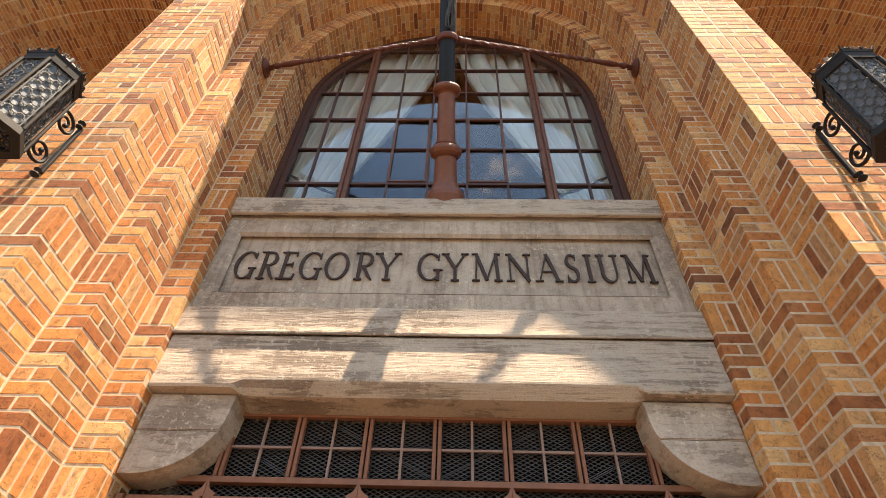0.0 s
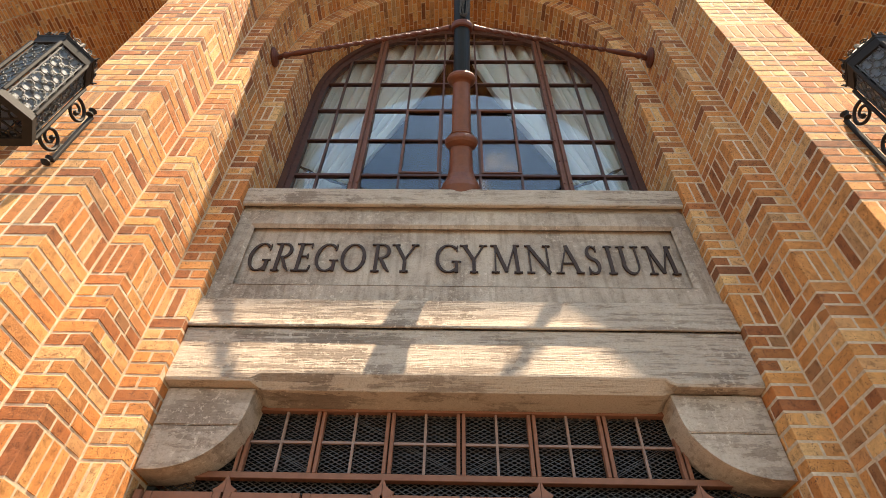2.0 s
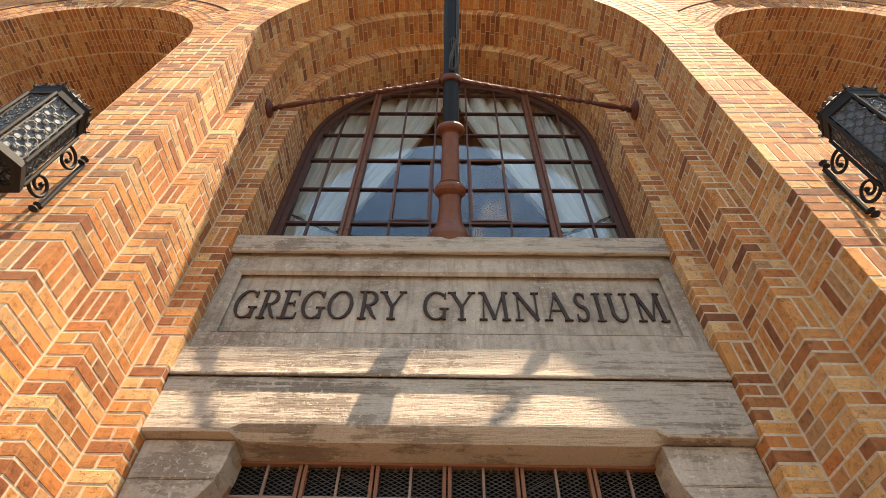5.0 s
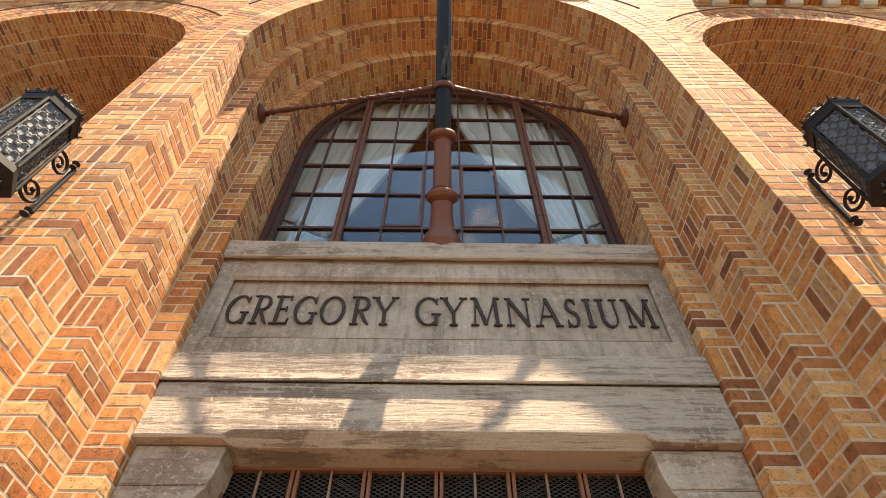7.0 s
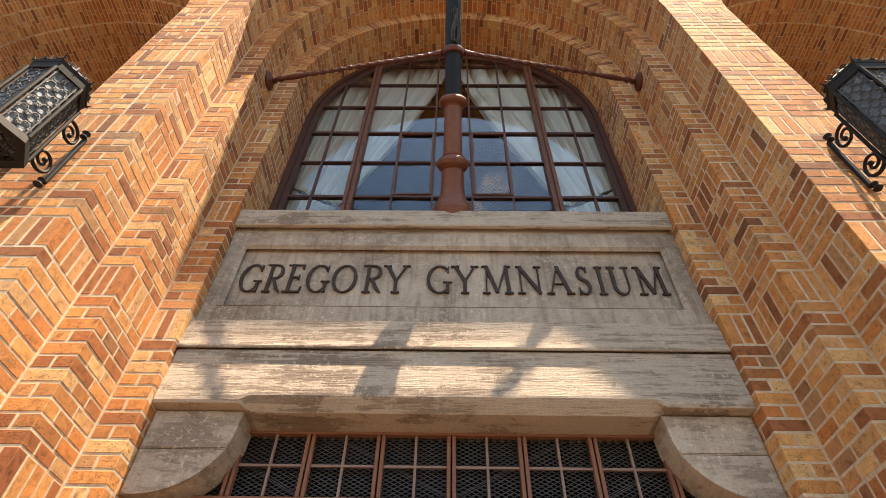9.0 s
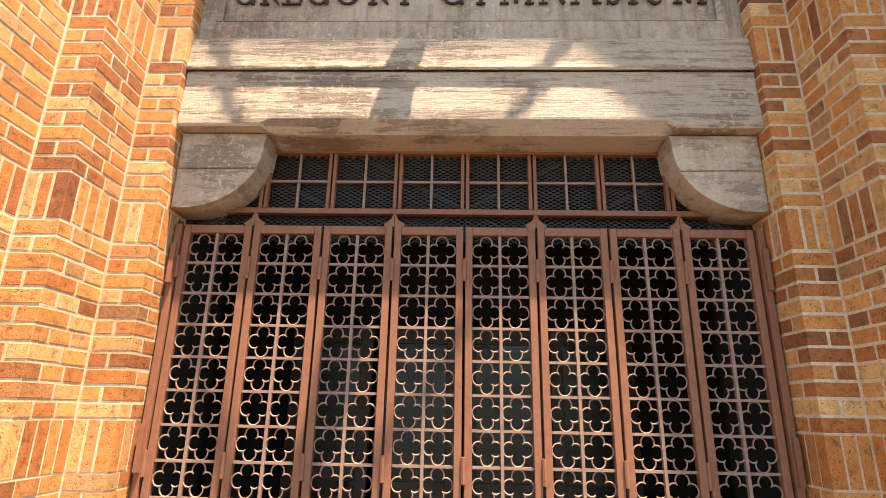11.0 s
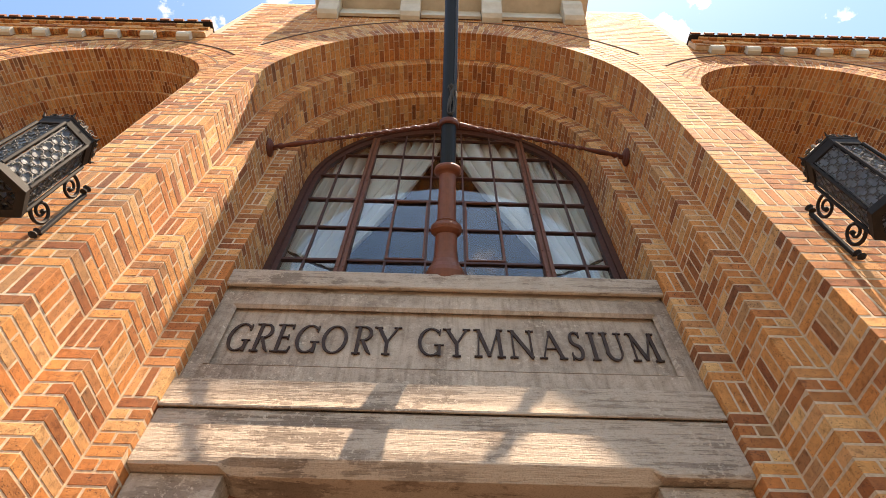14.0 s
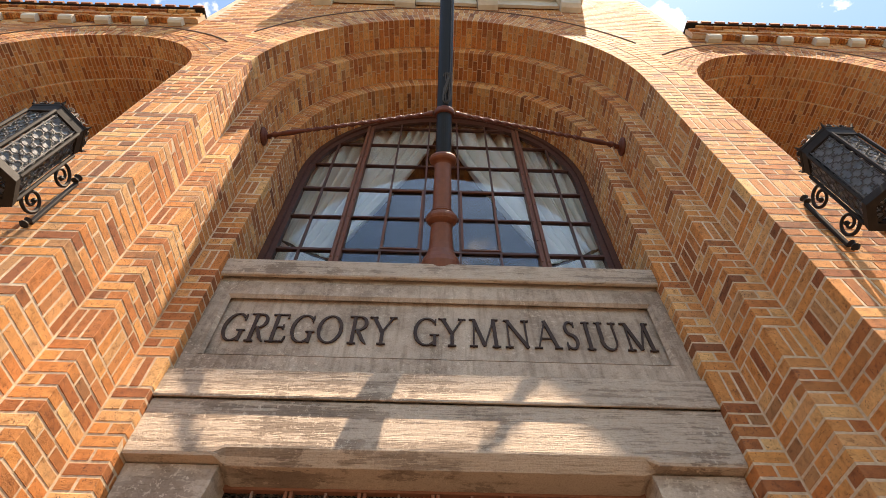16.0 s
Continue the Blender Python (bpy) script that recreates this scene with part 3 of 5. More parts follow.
def upper_wall():
    """The wall face over the arches, with openings for them."""
    verts, faces = [], []
    y0, y1 = 0.0055, 0.80

    def soffit(x):
        z = Z_SPRING
        for cx, r, zs, e in ((0, O0[0] + RING - 0.03, Z_SPRING, STRETCH), (SIDE_X, SIDE_R + SIDE_RING - 0.02, SIDE_Z, SIDE_RISE), (-SIDE_X, SIDE_R + SIDE_RING - 0.02, SIDE_Z, SIDE_RISE)):
            d = abs(x - cx)
            if d < r:
                z = max(z, zs + e * math.sqrt(r * r - d * d))
        return z

    xs = [-9 + 18 * i / 360 for i in range(361)]
    for x in xs:
        zb = soffit(x)
        zt = Z_MID if abs(x) < 2.76 else Z_TOP + 0.36
        verts += [(x, y0, zb), (x, y0, zt), (x, y1, zt), (x, y1, zb)]
    for i in range(360):
        a, b = 4 * i, 4 * i + 4
        faces += [(a, b, b + 1, a + 1), (a + 1, b + 1, b + 2, a + 2), (a + 2, b + 2, b + 3, a + 3), (a + 3, b + 3, b, a)]
    faces += [(0, 1, 2, 3), (1440, 1443, 1442, 1441)]
    core = tagged(mesh_object("wall_upper", verts, faces, MORTAR), "sunlit orange brick wall above the arches", "wall", kind="structure")
    heap, pieces = Heap(), 0
    k = 0
    z = Z_SPRING
    while z < Z_MID - 0.1:
        x = -6.4 - (0.1 if k % 2 else 0.0)
        while x < 6.4:
            xa, xb = x + 0.005, x + 0.195
            ok = z < Z_TOP + 0.26 or max(abs(xa), abs(xb)) < 2.77
            for cx, r, zs, e in ((0, O0[0] + RING, Z_SPRING, STRETCH), (SIDE_X, SIDE_R + SIDE_RING + 0.005, SIDE_Z, SIDE_RISE), (-SIDE_X, SIDE_R + SIDE_RING + 0.005, SIDE_Z, SIDE_RISE)):
                if math.hypot((xa + xb) / 2 - cx, (z + C / 2 - zs) / e) < r - 0.045:
                    ok = False
            if ok and abs(x) < 2.3 and z > 8.3 and pieces < 300:
                brick_piece(xa, xb, 0.003, 0.07, z + 0.006, z + C - 0.006, core)
                pieces += 1
            elif ok:
                heap.box(xa, xb, 0.003, 0.07, z + 0.006, z + C - 0.006, 0.0034)
            x += 0.2
        z += C
        k += 1
    heap.make("brickwork", BRICK, core)


# ---- ground and closing walls ----
bm = box_bm(-400, 400, -600, 400, -0.3, 0.0)
me = bpy.data.meshes.new("ground")
bm.to_mesh(me)
bm.free()
me.materials.append(PAVING)
tagged(new("ground", me), "dull brown paving before the entrance", "ground", kind="structure")


def closing_walls():
    """Plain added walls that shut the vestibule and the room behind the window against light."""
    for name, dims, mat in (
        ("wall_vestibule_back", (-2.0, 2.0, 3.2, 3.3, 0, 4.3), VESTIBULE_GLOOM),
        ("wall_vestibule_west", (-2.1, -2.0, 1.40, 3.3, 0, 4.3), VESTIBULE_GLOOM),
        ("wall_vestibule_east", (2.0, 2.1, 1.40, 3.3, 0, 4.3), VESTIBULE_GLOOM),
        # dark sheets added over the jambs, where only shade lies behind the gates
        ("wall_gate_lining_west", (-1.4525, -1.415, 0.935, 1.398, 0, 2.46), VESTIBULE_GLOOM),
        ("wall_gate_lining_east", (1.415, 1.4525, 0.935, 1.398, 0, 2.46), VESTIBULE_GLOOM),
        ("ceiling_vestibule", (-1.99, 1.99, 1.004, 3.19, 3.25, 3.35), VESTIBULE_GLOOM),
        ("floor_room", (-2.5, 2.5, 1.41, 7.0, 4.3, 4.5), ROOM_GLOOM),
        ("wall_room_back", (-2.5, 2.5, 7.0, 7.2, 4.3, 10.2), ROOM_GLOOM),
        ("wall_room_west", (-2.58, -2.5, 1.405, 7.2, 4.3, 10.2), ROOM_GLOOM),
        ("wall_room_east", (2.5, 2.58, 1.405, 7.2, 4.3, 10.2), ROOM_GLOOM),
        ("ceiling_room", (-2.58, 2.58, 0.81, 7.2, 10.2, 10.4), ROOM_GLOOM),
        ("wall_room_front_west", (-2.55, -2.03, 0.82, 1.395, 6.32, 10.2), ROOM_GLOOM),
        ("wall_room_front_east", (2.03, 2.55, 0.82, 1.395, 6.32, 10.2), ROOM_GLOOM),
        ("wall_room_front_top", (-2.4, 2.4, 0.82, 1.39, 9.1, 10.2), ROOM_GLOOM),
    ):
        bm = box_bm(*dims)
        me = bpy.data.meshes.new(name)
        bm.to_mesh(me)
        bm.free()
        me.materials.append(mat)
        tagged(new(name, me), "plain added interior surface coloured dark for the gloom inside", "wall", kind="structure")


closing_walls()

# ---- lintel with the name panel ----
LINTEL_W = O2[0] - 0.002


def lintel():
    th = thing("stone_lintel", "weathered grey cast-stone lintel with streaked flaking face", "lintel", (0, 0.7, 2.88))
    inv = Matrix.Translation((0, -0.7, -2.88))

    def put(name, bm, mat, label=""):
        bm.transform(inv)
        return part(name, bm, mat, th, label)

    # (y, z) outlines from the top down
    bm = bmesh.new()
    add_prism_x(bm, [(0.702, 4.385), (0.697, 4.375), (0.700, 4.236), (0.706, 4.226), (0.724, 4.222), (0.727, 4.256), (0.752, 4.256), (0.752, 4.196), (1.10, 4.196), (1.10, 4.385)], -LINTEL_W, LINTEL_W)
    put("cap_course", bm, CONCRETE)
    bm = bmesh.new()
    add_prism_x(bm, [(0.748, 4.194), (0.748, 4.075), (1.0, 4.075), (1.0, 4.194)], -LINTEL_W, LINTEL_W)
    add_prism_x(bm, [(0.748, 3.545), (0.748, 3.425), (1.0, 3.425), (1.0, 3.545)], -LINTEL_W, LINTEL_W)
    for a, b in ((-LINTEL_W, -1.362), (1.362, LINTEL_W)):
        add_box(bm, a, b, 0.748, 1.0, 3.546, 4.074)
    put("panel_surround", bm, PANEL_STONE)
    bm = bmesh.new()
    add_box(bm, -1.357, 1.357, 0.790, 1.0, 3.55, 4.07)
    put("name_panel", bm, PANEL_STONE, "recessed smooth stone panel")
    # splayed inner moulding of the panel
    bm = bmesh.new()
    o, i = (-1.362, 1.362, 3.547, 4.073), (-1.340, 1.340, 3.565, 4.051)
    vo = [(o[0], o[2]), (o[1], o[2]), (o[1], o[3]), (o[0], o[3])]
    vi = [(i[0], i[2]), (i[1], i[2]), (i[1], i[3]), (i[0], i[3])]
    A = [bm.verts.new((x, 0.7455, z)) for x, z in vo]
    B = [bm.verts.new((x, 0.764, z)) for x, z in vi]
    D = [bm.verts.new((x, 0.7895, z)) for x, z in vo]
    for q in range(4):
        bm.faces.new((A[q], A[(q + 1) % 4], B[(q + 1) % 4], B[q]))
        bm.faces.new((A[q], A[(q + 1) % 4], D[(q + 1) % 4], D[q]))
        bm.faces.new((B[q], B[(q + 1) % 4], D[(q + 1) % 4], D[q]))
    put("panel_moulding", bm, PANEL_STONE)
    # middle course stepping out to a dripping edge
    bm = bmesh.new()
    add_prism_x(bm, [(0.746, 3.423), (0.708, 3.404), (0.703, 3.33), (0.698, 3.258), (0.693, 3.222), (0.695, 3.211), (0.702, 3.209), (0.704, 3.240), (0.752, 3.240), (0.752, 3.205), (1.0, 3.205), (1.0, 3.423)], -LINTEL_W, LINTEL_W)
    put("weathering_course", bm, CONCRETE)
    # the lower edge is chamfered between stops over the corbels
    full = [(0.711, 3.203), (0.711, 3.12), (0.706, 3.02), (0.700, 2.925), (0.700, 2.898), (0.708, 2.884), (0.76, 2.882), (0.92, 2.876), (1.0, 2.876), (1.0, 3.203)]
    cut = [(0.711, 3.203), (0.711, 3.12), (0.706, 3.02), (0.701, 2.938), (0.702, 2.926), (0.711, 2.916), (0.765, 2.868), (0.90, 2.858), (1.0, 2.855), (1.0, 3.203)]
    bm = bmesh.new()
    rows = [[bm.verts.new((x, y, z)) for y, z in prof] for x, prof in ((-LINTEL_W, full), (-1.035, full), (-0.985, cut), (0.985, cut), (1.035, full), (LINTEL_W, full))]
    for p_, q in zip(rows, rows[1:]):
        for i in range(len(full)):
            j = (i + 1) % len(full)
            bm.faces.new((p_[i], p_[j], q[j], q[i]))
    bm.faces.new(rows[0][::-1])
    bm.faces.new(rows[-1])
    put("base_course", bm, CONCRETE)


lintel()


def corbel(side):
    """Rounded corbel under the end of the lintel."""
    th = thing("corbel", "rounded grey stone corbel under the end of the lintel", "corbel", (side * 1.43, 0.766, 2.875), "corbels under the lintel")
    seam, drop, reach = -0.195, 0.405, 0.335
    turn = math.degrees(math.acos(1 - (seam + drop) / reach))

    def curve(a0, a1, n):
        angles = [math.radians(a0 + (a1 - a0) * i / n) for i in range(n + 1)]
        return [(-0.03 - 0.375 * math.sin(a), -drop + reach * (1 - math.cos(a))) for a in angles]

    upper = [(0.022, 0.0), (0.022, seam + 0.001)] + [(x, z + 0.001) for x, z in curve(turn, 90, 5)] + [(-0.415, 0.0)]
    lower = [(0.022, seam - 0.001), (0.022, -drop)] + [(x, z - 0.001) for x, z in curve(0, turn, 10)]
    for name, outline, y in (("upper_stone", upper, 0.0), ("lower_stone", lower, 0.002)):
        bm = bmesh.new()
        add_prism_y(bm, [(side * x, z) for x, z in outline], y, 0.19)
        bmesh.ops.bevel(bm, geom=[e for e in bm.edges if all(abs(v.co.y - y) < 1e-6 for v in e.verts)], offset=0.005, segments=2, affect="EDGES")
        part(name, bm, CORBEL_STONE, th)


for sd in (-1, 1):
    corbel(sd)

# ---- bronze lettering ----


def ribbon(bm, pts, widths, y0, y1):
    """A stroke of varying width in the x-z plane."""
    n = len(pts)
    L, Rr = [], []
    for i in range(n):
        a, b = Vector(pts[max(0, i - 1)]), Vector(pts[min(n - 1, i + 1)])
        d = (b - a).normalized()
        nrm = Vector((-d.y, d.x))
        w = widths[i] / 2 if isinstance(widths, (list, tuple)) else widths / 2
        L.append(Vector(pts[i]) + nrm * w)
        Rr.append(Vector(pts[i]) - nrm * w)
    f = [[bm.verts.new((q.x, y, q.y)) for q in row] for y in (y0, y1) for row in (L, Rr)]
    lf, rf, lb, rb = f
    for i in range(n - 1):
        bm.faces.new((lf[i], lf[i + 1], rf[i + 1], rf[i]))
        bm.faces.new((lb[i], rb[i], rb[i + 1], lb[i + 1]))
        bm.faces.new((lf[i], lb[i], lb[i + 1], lf[i + 1]))
        bm.faces.new((rf[i], rf[i + 1], rb[i + 1], rb[i]))
    for i in (0, n - 1):
        bm.faces.new((lf[i], rf[i], rb[i], lb[i]))


def arc(cx, cz, rx, rz, a0, a1, n=14):
    return [(cx + rx * math.cos(math.radians(a0 + (a1 - a0) * i / n)), cz + rz * math.sin(math.radians(a0 + (a1 - a0) * i / n))) for i in range(n + 1)]


TH, TN, SF = 0.086, 0.042, 0.032     # thick, thin and serif strokes, in letter heights


def swell(pts, thick=TH, thin=TN):
    """Thick where the stroke runs upright, thin where it runs flat."""
    out = []
    for i in range(len(pts)):
        a, b = Vector(pts[max(0, i - 1)]), Vector(pts[min(len(pts) - 1, i + 1)])
        d = (b - a).normalized()
        out.append(thin + (thick - thin) * d.y * d.y)
    return out


def serif(x, z, w=0.21):
    return ([(x - w / 2, z), (x, z + (0.012 if z < 0.5 else -0.012)), (x + w / 2, z)], [SF * 1.25, SF, SF * 1.25])


def letter_strokes(ch, w):
    """Strokes of a roman capital of height 1 and width w."""
    k = []
    if ch == "I":
        k = [([(w / 2, 0), (w / 2, 1)], TH), serif(w / 2, 0.03), serif(w / 2, 0.97)]
    elif ch == "E":
        k = [([(0.14, 0), (0.14, 1)], TH), ([(0.0, 0.97), (w, 0.97)], TN * 0.9), ([(0.1, 0.53), (w * 0.82, 0.53)], TN * 0.9), ([(0.0, 0.03), (w, 0.03)], TN * 0.9),
             ([(w - 0.02, 0.99), (w - 0.02, 0.84)], SF), ([(w * 0.82, 0.61), (w * 0.82, 0.45)], SF), ([(w - 0.01, 0.01), (w + 0.03, 0.2)], SF)]
    elif ch == "R":
        p = [(0.12, 0.97)] + arc(w * 0.55, 0.735, w * 0.36, 0.235, 90, -90, 12) + [(0.12, 0.5)]
        k = [([(0.14, 0), (0.14, 1)], TH), (p, swell(p)), ([(w * 0.5, 0.5), (w * 0.8, 0.16), (w * 1.0, 0.02)], [TH, TH, SF]), serif(0.14, 0.03), ([(0.0, 0.97), (0.2, 0.97)], SF)]
    elif ch in "GO":
        if ch == "O":
            p = arc(w / 2, 0.5, w / 2 - 0.06, 0.47, 0, 360, 30)
            k = [(p, swell(p))]
        else:
            p = arc(w * 0.53, 0.5, w * 0.47, 0.47, 48, 318, 24)
            k = [(p, swell(p)), ([(w * 0.87, 0.02), (w * 0.87, 0.38)], TH * 0.9), ([(w * 0.66, 0.39), (w * 1.06, 0.39)], SF), ([(w * 0.9, 0.95), (w * 0.88, 0.74)], SF)]
    elif ch == "Y":
        k = [([(w / 2, 0), (w / 2, 0.48)], TH), ([(w / 2, 0.44), (0.09, 0.97)], TH), ([(w / 2, 0.44), (w - 0.08, 0.97)], TN), serif(w / 2, 0.03), serif(0.08, 0.97), serif(w - 0.08, 0.97, 0.20)]
    elif ch == "M":
        k = [([(0.10, 0), (0.13, 1)], TN), ([(0.12, 0.98), (w * 0.5, 0.05)], TH), ([(w * 0.5, 0.05), (w - 0.13, 0.98)], TN), ([(w - 0.13, 1), (w - 0.09, 0)], TH), serif(0.10, 0.03, 0.20), serif(w - 0.09, 0.03), ([(0.0, 0.97), (0.16, 0.97)], SF), ([(w - 0.16, 0.97), (w - 0.01, 0.97)], SF)]
    elif ch == "N":
        k = [([(0.10, 0), (0.10, 1)], TN), ([(0.09, 0.98), (w - 0.08, 0.03)], TH), ([(w - 0.09, 0), (w - 0.09, 1)], TN), serif(0.10, 0.03, 0.20), ([(0.0, 0.97), (0.16, 0.97)], SF), serif(w - 0.09, 0.97, 0.20)]
    elif ch == "A":
        k = [([(0.10, 0.02), (w * 0.5, 1.0)], TN), ([(w * 0.48, 1.0), (w - 0.11, 0.02)], TH), ([(w * 0.24, 0.36), (w * 0.76, 0.36)], SF), serif(0.09, 0.03, 0.20), serif(w - 0.10, 0.03, 0.20)]
    elif ch == "S":
        p = arc(w * 0.52, 0.745, w * 0.36, 0.225, 40, 250, 12) + arc(w * 0.48, 0.27, w * 0.40, 0.24, 70, -150, 14)
        k = [(p, [TN + (TH - TN) * math.sin(math.pi * i / (len(p) - 1)) for i in range(len(p))]), ([(w * 0.84, 0.98), (w * 0.82, 0.78)], SF), ([(w * 0.1, 0.0), (w * 0.12, 0.24)], SF)]
    elif ch == "U":
        p = [(0.13, 1.0), (0.13, 0.36)] + arc(w / 2, 0.34, w / 2 - 0.12, 0.31, 180, 360, 14) + [(w - 0.12, 1.0)]
        k = [(p, [TH] * 6 + [TH * 0.9] * 4 + [TN] * (len(p) - 10)), serif(0.13, 0.97), serif(w - 0.12, 0.97, 0.20)]
    return k


LETTERS = (("G", -1.31, -1.178), ("R", -1.162, -1.049), ("E", -1.031, -0.929), ("G", -0.898, -0.761), ("O", -0.745, -0.582), ("R", -0.555, -0.437), ("Y", -0.425, -0.266), ("G", -0.155, -0.008), ("Y", -0.002, 0.159), ("M", 0.183, 0.366), ("N", 0.396, 0.552), ("A", 0.572, 0.738), ("S", 0.764, 0.845), ("I", 0.863, 0.955), ("U", 0.958, 1.104), ("M", 1.125, 1.304))


def lettering():
    th = thing("sign_lettering", "dark bronze roman capitals reading GREGORY GYMNASIUM", "sign", (0, 0.788, 3.682))
    H = 0.242
    for ch, x0, x1 in LETTERS:
        bm = bmesh.new()
        for n, (pts, wd) in enumerate(letter_strokes(ch, (x1 - x0) / H)):
            wd = [q * H for q in wd] if isinstance(wd, (list, tuple)) else wd * H
            ribbon(bm, [(x * H, z * H) for x, z in pts], wd, -0.013 - 0.0004 * n, -0.004 + 0.0003 * n)
        ob = part("letter", bm, BRONZE, th, f"bronze letter {ch}")
        ob.location = (x0, 0, 0)


lettering()

# ---- entrance gates ----
GATE_Y, GATE_TOP, LEAF = 0.86, 2.405, 0.352


def quatrefoil(bm, cx, cz, r, tube):
    """Four-lobed ring of round bar with short inward cusps."""
    q, rho = 0.56 * r, 0.44 * r
    for i in range(4):
        a = math.pi / 2 * i
        ox, oz = cx + q * math.cos(a), cz + q * math.sin(a)
        pts = [(ox + rho * math.cos(a + math.radians(t)), 0, oz + rho * math.sin(a + math.radians(t))) for t in range(-112, 113, 16)]
        add_tube(bm, pts, tube, 5)
        e = a + math.pi / 4
        c0, c1 = 0.585 * r, 0.44 * r
        add_tube(bm, [(cx + c0 * math.cos(e), 0, cz + c0 * math.sin(e)), (cx + c1 * math.cos(e), 0, cz + c1 * math.sin(e))], lambda t: tube * (1 - 0.5 * t), 5)


def gate_leaf():
    th = thing("gate_leaf", "brown-painted iron gate leaf with quatrefoil rings", "gate", (0, GATE_Y, 0.03), "gate leaves across the entrance")
    w, h = LEAF - 0.008, GATE_TOP - 0.03
    for a, b in ((0.004, 0.038), (w - 0.034, w)):
        part("stile", box_bm(a, b, -0.018, 0.018, 0, h, bevel=0.002), GATE_PAINT, th)
    for a, b in ((0, 0.05), (h - 0.042, h)):
        part("rail", box_bm(0.039, w - 0.035, -0.017, 0.017, a, b, bevel=0.002), GATE_PAINT, th)
    part("centre_bar", box_bm(w / 2 - 0.007, w / 2 + 0.007, -0.010, 0.010, 0.051, h - 0.043), SCROLL_PAINT, th)
    rows, z_top = 15, h - 0.043
    cell = (z_top - 0.051) / rows
    for r in range(rows):
        if r:
            bm = bmesh.new()
            z = 0.051 + r * cell
            add_box(bm, 0.039, w / 2 - 0.0075, -0.008, 0.008, z - 0.006, z + 0.006)
            add_box(bm, w / 2 + 0.0075, w - 0.035, -0.008, 0.008, z - 0.006, z + 0.006)
            part("crossbar", bm, SCROLL_PAINT, th)
        for cx in ((0.039 + w / 2) / 2, (w - 0.035 + w / 2) / 2):
            bm = bmesh.new()
            quatrefoil(bm, 0, 0, cell * 0.475, 0.0042)
            ob = part("ring", bm, SCROLL_PAINT, th)
            ob.location = (cx, 0, 0.051 + (r + 0.5) * cell)
            ob.scale = (0.92, 1, 1)
    for z in (0.25, 1.2, 2.1):
        bm = bmesh.new()
        add_lathe(bm, [(0.011, 0), (0.011, 0.11)], 8, Matrix.Translation((0.0, -0.02, z)))
        part("hinge", bm, GATE_PAINT, th)
    return th


def gates():
    first = gate_leaf()
    ring_mesh = None
    for ob in first.children:
        if ob.name.startswith("ring"):
            if ring_mesh is None:
                ring_mesh = ob.data
            ob.data = ring_mesh
    first.location = (-4 * LEAF, GATE_Y, 0.03)
    for i in range(1, 8):
        copy_thing(first, pose(-4 * LEAF + i * LEAF, GATE_Y, 0.03))
    for i in (1, 3, 5, 7):
        th = thing("gate_finial", "brown iron fleur finial on top of the gate", "finial", (-4 * LEAF + i * LEAF, GATE_Y, GATE_TOP), "finials along the gate top")
        out = [(-0.045, 0.0), (-0.052, 0.014), (-0.034, 0.024), (-0.016, 0.040), (-0.007, 0.062), (0, 0.074)]
        for sgn in (-1, 1):
            bm = bmesh.new()
            add_prism_y(bm, [(sgn * abs(x) + sgn * 0.001, z + 0.001) for x, z in out] + [(sgn * 0.001, 0.001)], -0.010, 0.010)
            part("leaf", bm, GATE_PAINT, th)
    # posts at the brick jambs
    for sgn in (-1, 1):
        th = thing("gate_post", "brown iron gate post with strap hinges", "post", (sgn * (4 * LEAF + 0.02), GATE_Y, 0.0), "gate posts")
        part("post", box_bm(-0.016, 0.016, -0.03, 0.03, 0, GATE_TOP + 0.0, bevel=0.002), GATE_PAINT, th)
        for z in (0.3, 1.25, 2.1):
            part("hinge", box_bm(-0.012, 0.012, -0.05, -0.031, z, z + 0.2), GATE_PAINT, th)


gates()


def diamond_mesh(name, label, x0, x1, z0, z1, y):
    """Expanded metal lattice."""
    th = thing(name, label, "mesh screen", ((x0 + x1) / 2, y, z0))
    edges = (x0, -0.704, -0.352, 0.0, 0.352, 0.704, x1)
    for a, b in zip(edges, edges[1:]):
        lattice(th, a + 0.0005, b - 0.0005, z0, z1, (x0 + x1) / 2)


def lattice(th, x0, x1, z0, z1, cx):
    bm = bmesh.new()
    px_, pz, t = 0.040, 0.021, 0.0022
    for sgn in (-1, 1):
        n = int((x1 - x0 + (z1 - z0) * px_ / pz) / px_) + 2
        for i in range(n):
            xa = x0 + i * px_ if sgn < 0 else x1 - i * px_
            run = (z1 - z0) * px_ / pz
            a, b = Vector((xa, z0)), Vector((xa + sgn * run, z1))
            lo, hi = 0.0, 1.0
            d = b.x - a.x
            for lim, keep in ((x0, 1), (x1, -1)):
                tt = (lim - a.x) / d
                inside = (a.x - lim) * keep >= -1e-9
                if inside:
                    if (b.x - lim) * keep < 0:
                        hi = min(hi, tt)
                else:
                    lo = max(lo, tt)
            if hi - lo < 0.01:
                continue
            p0, p1 = a.lerp(b, lo), a.lerp(b, hi)
            dd = (p1 - p0).normalized()
            nn = Vector((-dd.y, dd.x)) * t
            q = [bm.verts.new((v.x - cx, yy, v.y - z0)) for yy in (-0.002 + sgn * 0.001, 0.002 + sgn * 0.001) for v in (p0 + nn, p1 + nn, p1 - nn, p0 - nn)]
            bm.faces.new(q[:4])
            bm.faces.new(q[4:][::-1])
            for k in range(4):
                bm.faces.new((q[k], q[(k + 1) % 4], q[4 + (k + 1) % 4], q[4 + k]))
    part("lattice", bm, MESH_WIRE, th)


